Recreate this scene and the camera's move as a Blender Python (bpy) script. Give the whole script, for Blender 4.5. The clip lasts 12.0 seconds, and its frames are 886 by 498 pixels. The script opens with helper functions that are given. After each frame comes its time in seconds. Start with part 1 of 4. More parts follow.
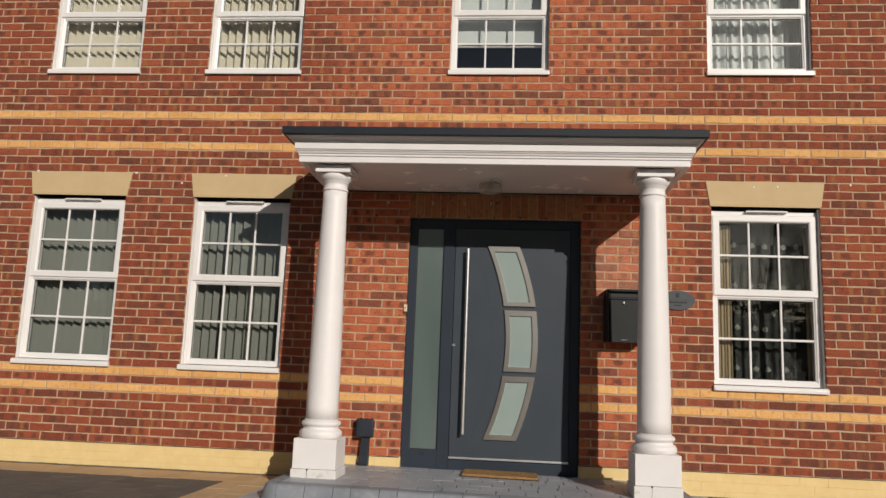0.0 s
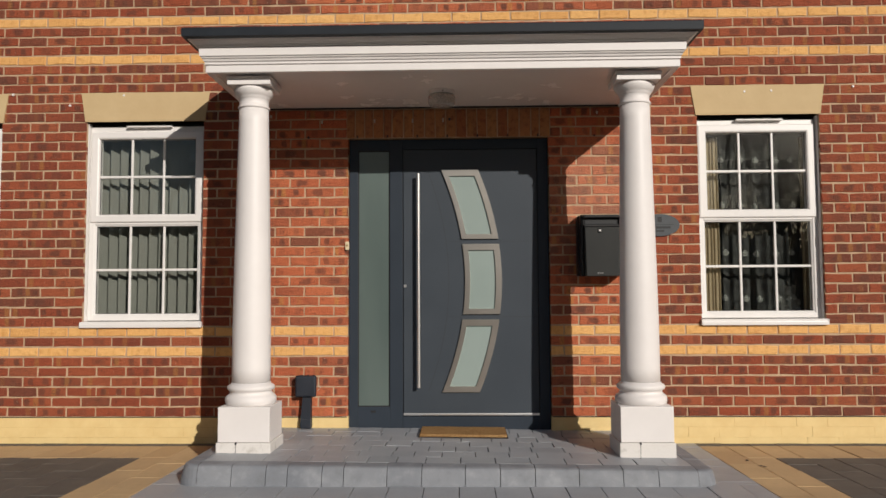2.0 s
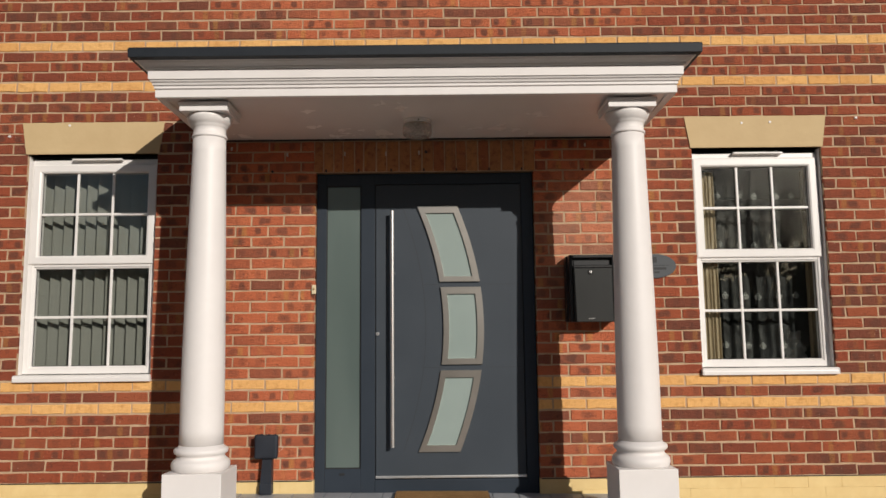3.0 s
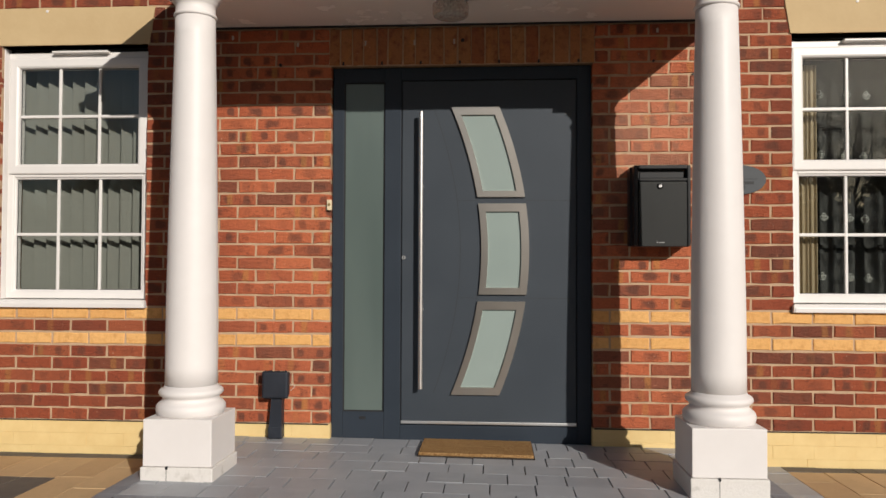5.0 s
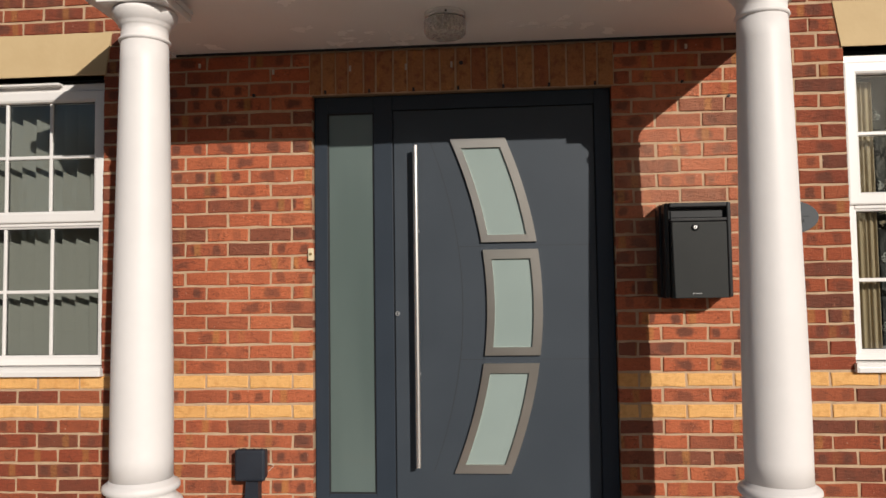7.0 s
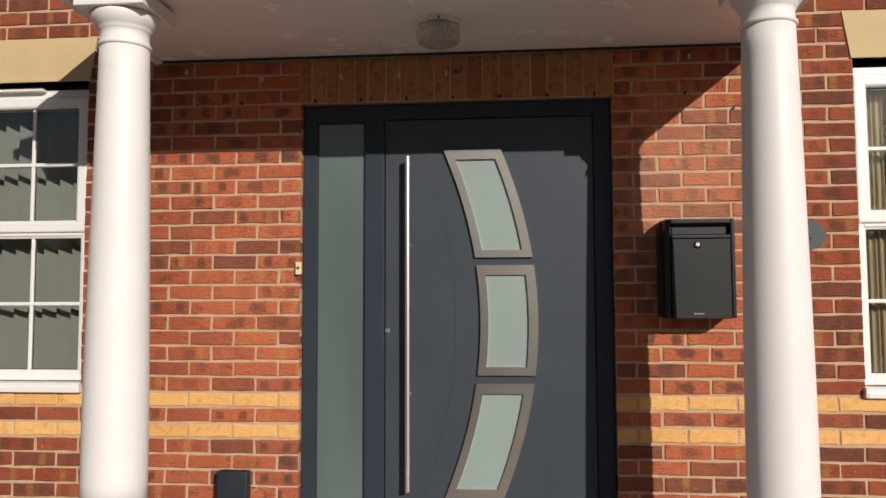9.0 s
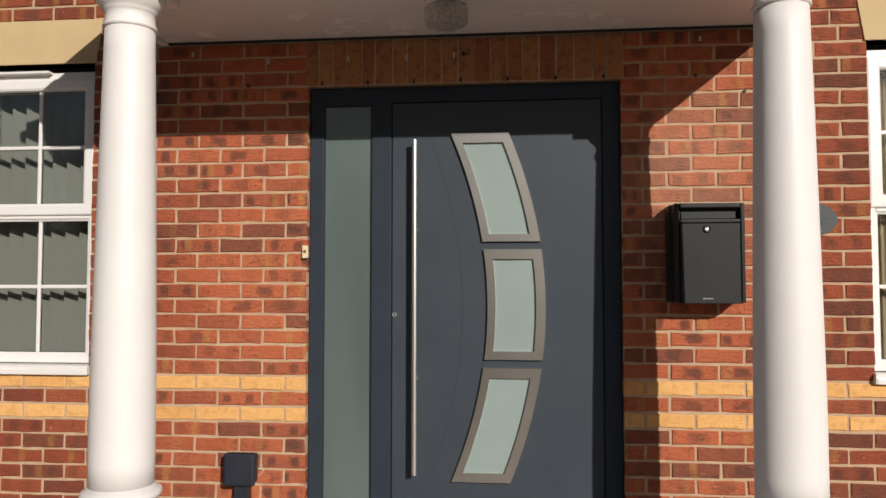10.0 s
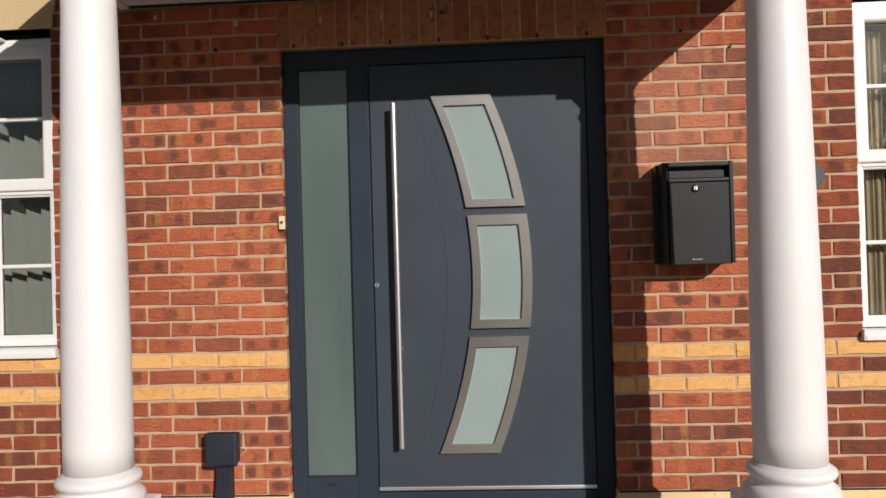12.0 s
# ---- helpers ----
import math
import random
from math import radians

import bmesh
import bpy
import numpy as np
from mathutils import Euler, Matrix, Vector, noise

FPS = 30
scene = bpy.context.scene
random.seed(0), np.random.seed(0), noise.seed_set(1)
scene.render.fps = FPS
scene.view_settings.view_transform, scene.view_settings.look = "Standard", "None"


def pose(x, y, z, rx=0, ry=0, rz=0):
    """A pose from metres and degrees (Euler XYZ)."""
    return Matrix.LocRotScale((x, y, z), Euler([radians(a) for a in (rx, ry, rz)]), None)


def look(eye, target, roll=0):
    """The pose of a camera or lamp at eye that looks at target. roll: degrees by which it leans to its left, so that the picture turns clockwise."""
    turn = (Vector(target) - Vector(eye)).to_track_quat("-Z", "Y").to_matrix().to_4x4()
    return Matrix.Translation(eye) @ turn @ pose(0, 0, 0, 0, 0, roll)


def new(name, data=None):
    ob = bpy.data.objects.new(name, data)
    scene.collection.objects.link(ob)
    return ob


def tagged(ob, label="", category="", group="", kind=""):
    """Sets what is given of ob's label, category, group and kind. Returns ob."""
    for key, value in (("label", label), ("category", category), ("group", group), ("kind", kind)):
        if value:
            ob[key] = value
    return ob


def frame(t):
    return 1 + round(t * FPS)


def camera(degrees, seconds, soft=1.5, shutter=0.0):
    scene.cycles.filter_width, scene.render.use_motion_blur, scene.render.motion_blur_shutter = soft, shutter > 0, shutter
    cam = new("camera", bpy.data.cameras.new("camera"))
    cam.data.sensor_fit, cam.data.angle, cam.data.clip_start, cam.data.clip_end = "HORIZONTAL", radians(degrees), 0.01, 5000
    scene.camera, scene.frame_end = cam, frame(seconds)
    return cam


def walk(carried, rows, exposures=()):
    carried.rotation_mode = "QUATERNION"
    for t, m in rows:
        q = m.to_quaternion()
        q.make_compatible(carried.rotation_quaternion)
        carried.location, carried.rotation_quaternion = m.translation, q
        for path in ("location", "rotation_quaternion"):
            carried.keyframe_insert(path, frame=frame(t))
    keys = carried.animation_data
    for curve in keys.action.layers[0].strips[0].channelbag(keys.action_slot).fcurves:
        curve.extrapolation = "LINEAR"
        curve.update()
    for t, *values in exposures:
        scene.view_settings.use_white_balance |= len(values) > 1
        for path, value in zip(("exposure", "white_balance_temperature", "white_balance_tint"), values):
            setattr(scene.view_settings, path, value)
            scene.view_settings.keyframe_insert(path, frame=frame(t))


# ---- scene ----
cam = camera(60.0, 12.0, soft=1.55)
PATH = [
    (0, (0.168, -6.722, 0.804), (-0.014, -4.756, 1.122), 2.2),
    (0.5, (0.1, -6.473, 0.836), (-0.015, -4.494, 1.103), 0.0),
    (1, (0.101, -6.245, 0.902), (0.003, -4.255, 1.077), -0.1),
    (1.5, (0.12, -5.98, 0.935), (0.04, -3.99, 1.118), 0.2),
    (2, (0.114, -5.769, 0.949), (0.06, -3.774, 1.079), -0.3),
    (2.5, (0.076, -5.497, 1.013), (0.136, -3.507, 1.197), -1.4),
    (3, (0.116, -5.273, 0.978), (0.119, -3.288, 1.222), -0.6),
    (3.5, (0.253, -5.026, 0.967), (0.101, -3.045, 1.195), 1.6),
    (3.7, (0.3, -4.945, 0.939), (0.132, -2.961, 1.129), 0.8),
    (5.3, (0.182, -4.358, 1.026), (0.053, -2.363, 1.074), 0.2),
    (5.5, (0.234, -4.312, 1.068), (0.071, -2.319, 1.126), -0.5),
    (6, (0.206, -4.149, 1.055), (0.063, -2.157, 1.165), -0.0),
    (6.5, (0.172, -3.964, 1.115), (0.115, -1.969, 1.244), -1.5),
    (7, (0.217, -3.836, 1.156), (0.056, -1.846, 1.267), -0.8),
    (7.2, (0.256, -3.768, 1.16), (0.036, -1.785, 1.309), 0.3),
    (8.8, (0.291, -3.704, 1.206), (0.1, -1.716, 1.315), -0.1),
    (9, (0.268, -3.693, 1.194), (0.094, -1.705, 1.328), -0.2),
    (9.5, (0.268, -3.67, 1.171), (0.094, -1.68, 1.273), -0.3),
    (10, (0.267, -3.675, 1.188), (0.074, -1.687, 1.284), 0.0),
    (10.5, (0.265, -3.673, 1.178), (0.081, -1.684, 1.273), 0.1),
    (11, (0.264, -3.664, 1.17), (0.075, -1.675, 1.248), 0.6),
    (11.5, (0.212, -3.629, 1.172), (0.073, -1.634, 1.194), -0.5),
    (12, (0.181, -3.569, 1.165), (0.073, -1.572, 1.19), -1.6),
]
walk(cam, [(t, look(eye, target, roll)) for t, eye, target, roll in PATH],
     exposures=[(0, -0.13, 6500, 10), (3.0, -0.08, 6500, 10), (5.5, 0.02, 6500, 10), (7.0, 0.07, 6500, 10), (9.0, 0.10, 6480, 10), (10.5, 0.12, 6420, 10), (12.0, 0.15, 6230, 10)])

# ---- world, sun, exposure ----
SUN_TO = Vector((0.579, -1.0, 0.460)).normalized()
world = bpy.data.worlds.new("sky")
scene.world = world
world.use_nodes = True
wn = world.node_tree
sky = wn.nodes.new("ShaderNodeTexSky")
sky.sky_type = "NISHITA"
sky.sun_disc = False
sky.sun_elevation = math.asin(SUN_TO.z)
sky.sun_rotation = math.atan2(SUN_TO.x, SUN_TO.y)
wn.links.new(sky.outputs[0], wn.nodes["Background"].inputs[0])
wn.nodes["Background"].inputs[1].default_value = 0.035
sun_data = bpy.data.lights.new("sun", "SUN")
sun_data.energy = 3.75
sun_data.angle = radians(0.5)
sun_data.color = (1.0, 0.93, 0.84)
sun = new("sun", sun_data)
sun.matrix_world = look(SUN_TO * 20, (0, 0, 0))


# ---- materials ----
class Mat:
    """A node material with a principled shader and a few shortcuts."""

    def __init__(self, name, rough=0.5, metal=0.0, color=(0.5, 0.5, 0.5), spec=0.5):
        self.m = bpy.data.materials.new(name)
        self.m.use_nodes = True
        self.t = self.m.node_tree
        self.b = self.t.nodes["Principled BSDF"]
        self.b.inputs["Roughness"].default_value = rough
        self.b.inputs["Metallic"].default_value = metal
        self.b.inputs["Base Color"].default_value = (*color, 1)
        self.b.inputs["Specular IOR Level"].default_value = spec
        self.pos = None

    def node(self, kind, **kw):
        n = self.t.nodes.new(kind)
        for k, v in kw.items():
            n.inputs[k].default_value = v
        return n

    def link(self, a, b):
        self.t.links.new(a, b)

    def coord(self, scale=(1, 1, 1)):
        if self.pos is None:
            self.pos = self.t.nodes.new("ShaderNodeNewGeometry")
        mp = self.t.nodes.new("ShaderNodeMapping")
        mp.inputs["Scale"].default_value = scale
        self.link(self.pos.outputs["Position"], mp.inputs["Vector"])
        return mp.outputs[0]

    def noise(self, scale, detail=4, rough=0.55, stretch=(1, 1, 1), vec=None):
        n = self.node("ShaderNodeTexNoise", Scale=scale, Detail=detail, Roughness=rough)
        self.link(vec if vec is not None else self.coord(stretch), n.inputs["Vector"])
        return n.outputs["Fac"]

    def ramp(self, fac, *stops):
        r = self.t.nodes.new("ShaderNodeValToRGB")
        e = r.color_ramp.elements
        while len(e) < len(stops):
            e.new(0.5)
        for el, (p, c) in zip(e, stops):
            el.position = p
            el.color = (*c, 1) if len(c) == 3 else c
        self.link(fac, r.inputs[0])
        return r.outputs[0]

    def mix(self, fac, a, b, mode="MIX"):
        n = self.t.nodes.new("ShaderNodeMix")
        n.data_type, n.blend_type = "RGBA", mode
        for i, v in ((0, fac), (6, a), (7, b)):
            if isinstance(v, (int, float)):
                n.inputs[i].default_value = v
            elif isinstance(v, tuple):
                n.inputs[i].default_value = (*v, 1)
            else:
                self.link(v, n.inputs[i])
        return n.outputs[2]

    def math(self, op, a, b=0.0):
        n = self.t.nodes.new("ShaderNodeMath")
        n.operation = op
        for i, v in enumerate((a, b)):
            if isinstance(v, (int, float)):
                n.inputs[i].default_value = v
            else:
                self.link(v, n.inputs[i])
        return n.outputs[0]

    def color(self, out):
        self.link(out, self.b.inputs["Base Color"])
        return self

    def roughness(self, fac, lo, hi):
        n = self.t.nodes.new("ShaderNodeMapRange")
        n.inputs[3].default_value, n.inputs[4].default_value = lo, hi
        self.link(fac, n.inputs[0])
        self.link(n.outputs[0], self.b.inputs["Roughness"])
        return self

    def bump(self, fac, strength, dist=0.01):
        n = self.node("ShaderNodeBump", Strength=strength, Distance=dist)
        self.link(fac, n.inputs["Height"])
        self.link(n.outputs[0], self.b.inputs["Normal"])
        return self

    def piece_random(self):
        """A random number for each loose piece, whether an object of its own or an island of a joined mesh."""
        oi = self.t.nodes.new("ShaderNodeObjectInfo")
        g = self.t.nodes.new("ShaderNodeNewGeometry")
        return self.math("FRACT", self.math("ADD", oi.outputs["Random"], g.outputs["Random Per Island"]))


def speckled(name, base, dark, scale, rough=0.6, bump=0.15, amount=(0.35, 0.7), fine=6, metal=0.0, spec=0.5):
    m = Mat(name, rough, metal, base, spec)
    n1 = m.noise(scale, 5, 0.6)
    n2 = m.noise(scale * fine, 3, 0.6)
    c = m.ramp(n1, (amount[0], dark), (amount[1], base))
    c = m.mix(m.math("MULTIPLY", n2, 0.35), c, dark)
    m.color(c).bump(n2, bump, 0.004).roughness(n1, max(rough - 0.1, 0.02), min(rough + 0.1, 1))
    return m.m


def brick_material(name, palette, blotch, blotch_amount, grain_amount=0.35, panels=True, rough=0.85):
    """Facing brick: a colour for each brick, burnt bricks, one or two smoky patches on some, a straw-coloured flash across others, flecks and creases."""
    m = Mat(name, rough, spec=0.25)
    r = m.piece_random()
    base = m.ramp(r, *palette)

    def chance(k):
        return m.math("FRACT", m.math("MULTIPLY", r, k))

    uv = m.t.nodes.new("ShaderNodeUVMap")
    uv.uv_map = "piece"

    def own_noise(scale, detail, k, stretch=(1, 1, 1)):
        mp = m.node("ShaderNodeMapping", Scale=stretch)
        m.link(uv.outputs[0], mp.inputs["Vector"])
        n = m.node("ShaderNodeTexNoise", Scale=scale, Detail=detail)
        n.noise_dimensions = "4D"
        m.link(mp.outputs[0], n.inputs["Vector"])
        m.link(m.math("MULTIPLY", r, k), n.inputs["W"])
        return n.outputs["Fac"]

    rag = m.math("MULTIPLY", m.math("SUBTRACT", own_noise(1.7, 3.0, 173.0), 0.5), 1.5)
    sep = m.t.nodes.new("ShaderNodeSeparateXYZ")
    m.link(uv.outputs[0], sep.inputs[0])
    u, v = sep.outputs[0], sep.outputs[1]
    grain = m.noise(95, 5, 0.7)
    c = base
    if panels:
        # darker brown brick away from the door, lighter orange brick near it
        place = m.t.nodes.new("ShaderNodeSeparateXYZ")
        m.link(m.coord(), place.inputs[0])
        out = m.math("ADD", m.math("ABSOLUTE", place.outputs[0]), m.math("MULTIPLY", m.math("SUBTRACT", m.noise(2.3, 4), 0.5), 1.2))
        open_wall = m.ramp(m.math("MULTIPLY", out, 0.25), (0.28, (0, 0, 0)), (0.46, (1, 1, 1)))
        c = m.mix(m.math("MULTIPLY", m.math("SUBTRACT", 1.0, open_wall), 0.42), c, (0.70, 0.220, 0.102))
        batch = m.math("MULTIPLY", m.math("SUBTRACT", m.noise(0.55, 2, 0.5), 0.5), 1.3)
        lean = m.math("MULTIPLY", m.math("SUBTRACT", chance(63.9), 0.5), 0.5)
        shifted = m.math("ADD", u, lean)
        vv = m.math("POWER", m.math("ABSOLUTE", m.math("DIVIDE", v, 0.40)), 4.0)

        def patch(at, half):
            d = m.math("ABSOLUTE", m.math("DIVIDE", m.math("SUBTRACT", m.math("ABSOLUTE", shifted), at), half))
            return m.math("POWER", m.math("ADD", m.math("POWER", d, 4.0), vv), 0.25)

        two = m.math("GREATER_THAN", chance(37.7), 0.42)
        one = m.math("SUBTRACT", 1.0, two)
        away = m.math("ADD", m.math("MULTIPLY", patch(0.0, 0.66), one), m.math("MULTIPLY", patch(0.78, 0.36), two))
        smoky = m.ramp(m.math("ADD", away, rag), (0.55, (1, 1, 1)), (1.30, (0, 0, 0)))
        often = m.ramp(m.math("ADD", chance(91.3), batch), (0.20, (0, 0, 0)), (0.75, (1, 1, 1)))
        c = m.mix(m.math("MULTIPLY", m.math("MULTIPLY", smoky, often), blotch_amount), c, blotch)
        burnt = m.ramp(m.math("ADD", m.math("ADD", chance(157.1), m.math("MULTIPLY", batch, 0.7)), m.math("MULTIPLY", rag, 0.12)), (0.68, (0, 0, 0)), (0.88, (1, 1, 1)))
        c = m.mix(m.math("MULTIPLY", burnt, 0.66), c, tuple(1.12 * k for k in blotch))
        spot = m.math("MULTIPLY", m.math("SUBTRACT", chance(251.9), 0.5), 2.0)
        wide = m.math("ADD", m.math("ABSOLUTE", m.math("SUBTRACT", u, spot)), m.math("MULTIPLY", rag, 0.16))
        flash = m.math("MULTIPLY", m.ramp(wide, (0.15, (1, 1, 1)), (0.30, (0, 0, 0))), m.ramp(chance(411.7), (0.62, (0, 0, 0)), (0.82, (1, 1, 1))))
        c = m.mix(m.math("MULTIPLY", flash, 0.58), c, (0.56, 0.25, 0.075))
        c = m.mix(m.math("MULTIPLY", open_wall, 0.34), c, (0.16, 0.050, 0.028))
        # drag marks from the wire cut: fine creases on part of the faces, their shade coloured in
        ridge = m.math("ABSOLUTE", m.math("SUBTRACT", own_noise(1.5, 4.0, 523.0, (0.8, 1.6, 1.0)), 0.5))
        seam = m.math("MULTIPLY", m.ramp(ridge, (0.004, (1, 1, 1)), (0.022, (0, 0, 0))), m.ramp(own_noise(1.2, 1.0, 97.0), (0.50, (0, 0, 0)), (0.58, (1, 1, 1))))
        c = m.mix(m.math("MULTIPLY", seam, 0.55), c, tuple(0.6 * k for k in blotch))
    else:
        c = m.mix(m.math("MULTIPLY", m.ramp(own_noise(1.9, 3.0, 173.0), (0.5, (0, 0, 0)), (0.7, (1, 1, 1))), blotch_amount), c, blotch)
        warm = m.ramp(own_noise(1.1, 2.0, 311.0, (1.7, 0.45, 1.0)), (0.58, (0, 0, 0)), (0.74, (1, 1, 1)))
        c = m.mix(m.math("MULTIPLY", warm, 0.4), c, (0.66, 0.30, 0.08))
    c = m.mix(m.math("MULTIPLY", m.ramp(grain, (0.35, (1, 1, 1)), (0.55, (0, 0, 0))), grain_amount), c, tuple(0.55 * k for k in blotch))
    scuff = m.noise(22, 4, 0.7, (1, 1, 2.2))
    c = m.mix(m.math("MULTIPLY", m.ramp(scuff, (0.62, (0, 0, 0)), (0.74, (1, 1, 1))), 0.35), c, (0.66, 0.32, 0.19))
    fleck = m.noise(70, 2, 0.5)
    c = m.mix(m.math("MULTIPLY", m.ramp(fleck, (0.72, (0, 0, 0)), (0.76, (1, 1, 1))), 0.55), c, (0.72, 0.55, 0.42))
    if panels:
        # a pale lime bloom on the bricks above the letterbox
        near = m.t.nodes.new("ShaderNodeVectorMath")
        near.operation = "DISTANCE"
        m.link(m.coord((1.0, 1.0, 0.8)), near.inputs[0])
        near.inputs[1].default_value = (1.10, 0.0, 1.36)
        bloom = m.ramp(m.math("ADD", near.outputs["Value"], m.math("MULTIPLY", m.math("SUBTRACT", m.noise(5, 4, 0.6), 0.5), 0.5)), (0.16, (1, 1, 1)), (0.46, (0, 0, 0)))
        c = m.mix(m.math("MULTIPLY", bloom, 0.25), c, (0.78, 0.40, 0.26))
    m.color(c)
    crease = m.noise(30, 6, 0.7, (1, 1, 2.6))
    m.bump(m.math("ADD", m.math("MULTIPLY", grain, 0.4), m.math("MULTIPLY", crease, 1.7)), 0.85 if panels else 0.5, 0.010)
    return m.m


M_BRICK = brick_material("red_brick", [(0.0, (0.42, 0.093, 0.043)), (0.3, (0.48, 0.118, 0.053)), (0.50, (0.51, 0.143, 0.065)),
                                       (0.66, (0.41, 0.092, 0.044)), (0.80, (0.36, 0.082, 0.042)), (1.0, (0.29, 0.073, 0.041))],
                         (0.140, 0.060, 0.043), 0.82, 0.25)
M_BUFF = brick_material("buff_brick", [(0.0, (0.79, 0.435, 0.155)), (0.5, (0.84, 0.485, 0.185)), (1.0, (0.72, 0.375, 0.130))],
                        (0.58, 0.27, 0.085), 0.6, 0.12, False)
M_SOLDIER = brick_material("soldier_brick", [(0.0, (0.40, 0.165, 0.072)), (0.35, (0.47, 0.215, 0.090)), (0.6, (0.37, 0.130, 0.060)), (0.8, (0.44, 0.175, 0.072)), (1.0, (0.49, 0.235, 0.095))],
                           (0.20, 0.065, 0.038), 0.75, 0.25, False)
# darker mortar for the soldier course over the door
M_DARKMORTAR = speckled("dark_mortar", (0.34, 0.215, 0.125), (0.24, 0.150, 0.085), 14, 0.95, 0.4)
M_MORTAR = speckled("mortar", (0.58, 0.410, 0.270), (0.44, 0.300, 0.190), 14, 0.95, 0.4)
M_CREAM = speckled("cream_masonry_paint", (0.80, 0.62, 0.30), (0.72, 0.53, 0.24), 7, 0.75, 0.25)
M_LINTEL = speckled("painted_lintel", (0.60, 0.45, 0.25), (0.55, 0.40, 0.215), 6, 0.8, 0.2)
M_UPVC = speckled("white_plastic", (0.81, 0.785, 0.765), (0.765, 0.74, 0.72), 3, 0.35, 0.02)
M_WHITE = speckled("white_painted_timber", (0.81, 0.775, 0.76), (0.765, 0.73, 0.715), 5, 0.5, 0.08)
M_CHIPPED = speckled("chipped_white_paint", (0.76, 0.73, 0.70), (0.52, 0.49, 0.45), 16, 0.8, 0.6, (0.24, 0.44))
M_SOFFIT = speckled("soffit_gloss_paint", (0.90, 0.875, 0.85), (0.87, 0.84, 0.81), 2.5, 0.25, 0.02, spec=0.8)
M_LEAD = speckled("dark_roof_felt", (0.022, 0.027, 0.035), (0.014, 0.018, 0.024), 12, 0.6, 0.3, spec=0.3)
M_DOOR = speckled("anthracite_paint", (0.045, 0.056, 0.070), (0.040, 0.050, 0.063), 3, 0.5, 0.05, fine=90, spec=0.3)
M_FRAME = speckled("anthracite_frame", (0.027, 0.037, 0.052), (0.023, 0.032, 0.045), 4, 0.55, 0.04, fine=90, spec=0.25)
M_GROOVESHADE = Mat("groove_shade_dark", 0.6, 0, (0.020, 0.023, 0.027)).m
M_RUBBER = Mat("black_rubber", 0.7, 0, (0.012, 0.012, 0.014)).m
M_BOX = speckled("letterbox_coat", (0.022, 0.024, 0.0235), (0.017, 0.0185, 0.018), 5, 0.5, 0.08, fine=60, spec=0.25)
M_BOXBLACK = speckled("glossy_black_coat", (0.013, 0.0135, 0.015), (0.010, 0.0105, 0.012), 5, 0.35, 0.05, fine=60, spec=0.4)
M_NAVY = speckled("navy_plastic", (0.020, 0.026, 0.038), (0.013, 0.017, 0.026), 9, 0.5, 0.15)
M_SLATE = speckled("slate_plaque", (0.060, 0.068, 0.078), (0.046, 0.053, 0.060), 12, 0.6, 0.15)
M_CREAMP = Mat("cream_plastic", 0.45, 0, (0.72, 0.60, 0.40)).m
M_BRASS = Mat("brass", 0.35, 1.0, (0.55, 0.38, 0.15)).m
M_OLDPLUG = Mat("old_white_plastic", 0.6, 0, (0.55, 0.50, 0.42)).m
M_GREYPRINT = Mat("grey_print", 0.6, 0, (0.30, 0.30, 0.30)).m
M_BLACKFILL = Mat("black_print_and_slot_shade", 0.6, 0, (0.012, 0.013, 0.015)).m


def steel_material():
    m = Mat("satin_steel", 0.33, 1.0, (0.62, 0.57, 0.51))
    tone = m.noise(2.2, 3)
    m.color(m.ramp(tone, (0.3, (0.58, 0.53, 0.47)), (0.7, (0.68, 0.635, 0.58)))).roughness(tone, 0.285, 0.32)
    return m.m


M_STEEL = steel_material()
M_CHROME = Mat("chrome", 0.38, 1.0, (0.78, 0.77, 0.76)).m
M_BAR = Mat("satin_steel_bar", 0.36, 1.0, (0.86, 0.83, 0.80)).m
M_ALU = Mat("aluminium_strip", 0.35, 0.9, (0.72, 0.72, 0.72)).m


def frosted(name, base, dark, stretch):
    m = Mat(name, 0.32, 0, base)
    n = m.noise(1.6, 3, 0.5, stretch)
    m.color(m.ramp(n, (0.3, dark), (0.7, base)))
    m.b.inputs["Coat Weight"].default_value = 0.35
    m.b.inputs["Coat Roughness"].default_value = 0.06
    return m.m


M_FROST = frosted("frosted_glass", (0.295, 0.360, 0.340), (0.245, 0.305, 0.288), (1, 1, 1))
M_SIDEGLASS = frosted("satin_glass", (0.128, 0.165, 0.153), (0.082, 0.112, 0.105), (1.4, 1, 0.4))


def clear_glass():
    """Thin window glass: clear, with a mirror gloss that grows at a slant."""
    m = Mat("window_glass", 0.0)
    clear = m.node("ShaderNodeBsdfTransparent", Color=(0.955, 0.97, 0.96, 1))
    gloss = m.node("ShaderNodeBsdfGlossy", Color=(1, 1, 1, 1), Roughness=0.0)
    lw = m.node("ShaderNodeLayerWeight", Blend=0.5)
    fr = m.math("ADD", m.math("MULTIPLY", m.math("POWER", lw.outputs["Facing"], 5.0), 0.90), 0.065)
    mx = m.t.nodes.new("ShaderNodeMixShader")
    m.link(fr, mx.inputs[0])
    m.link(clear.outputs[0], mx.inputs[1])
    m.link(gloss.outputs[0], mx.inputs[2])
    m.link(mx.outputs[0], m.t.nodes["Material Output"].inputs[0])
    return m.m


M_GLASS = clear_glass()


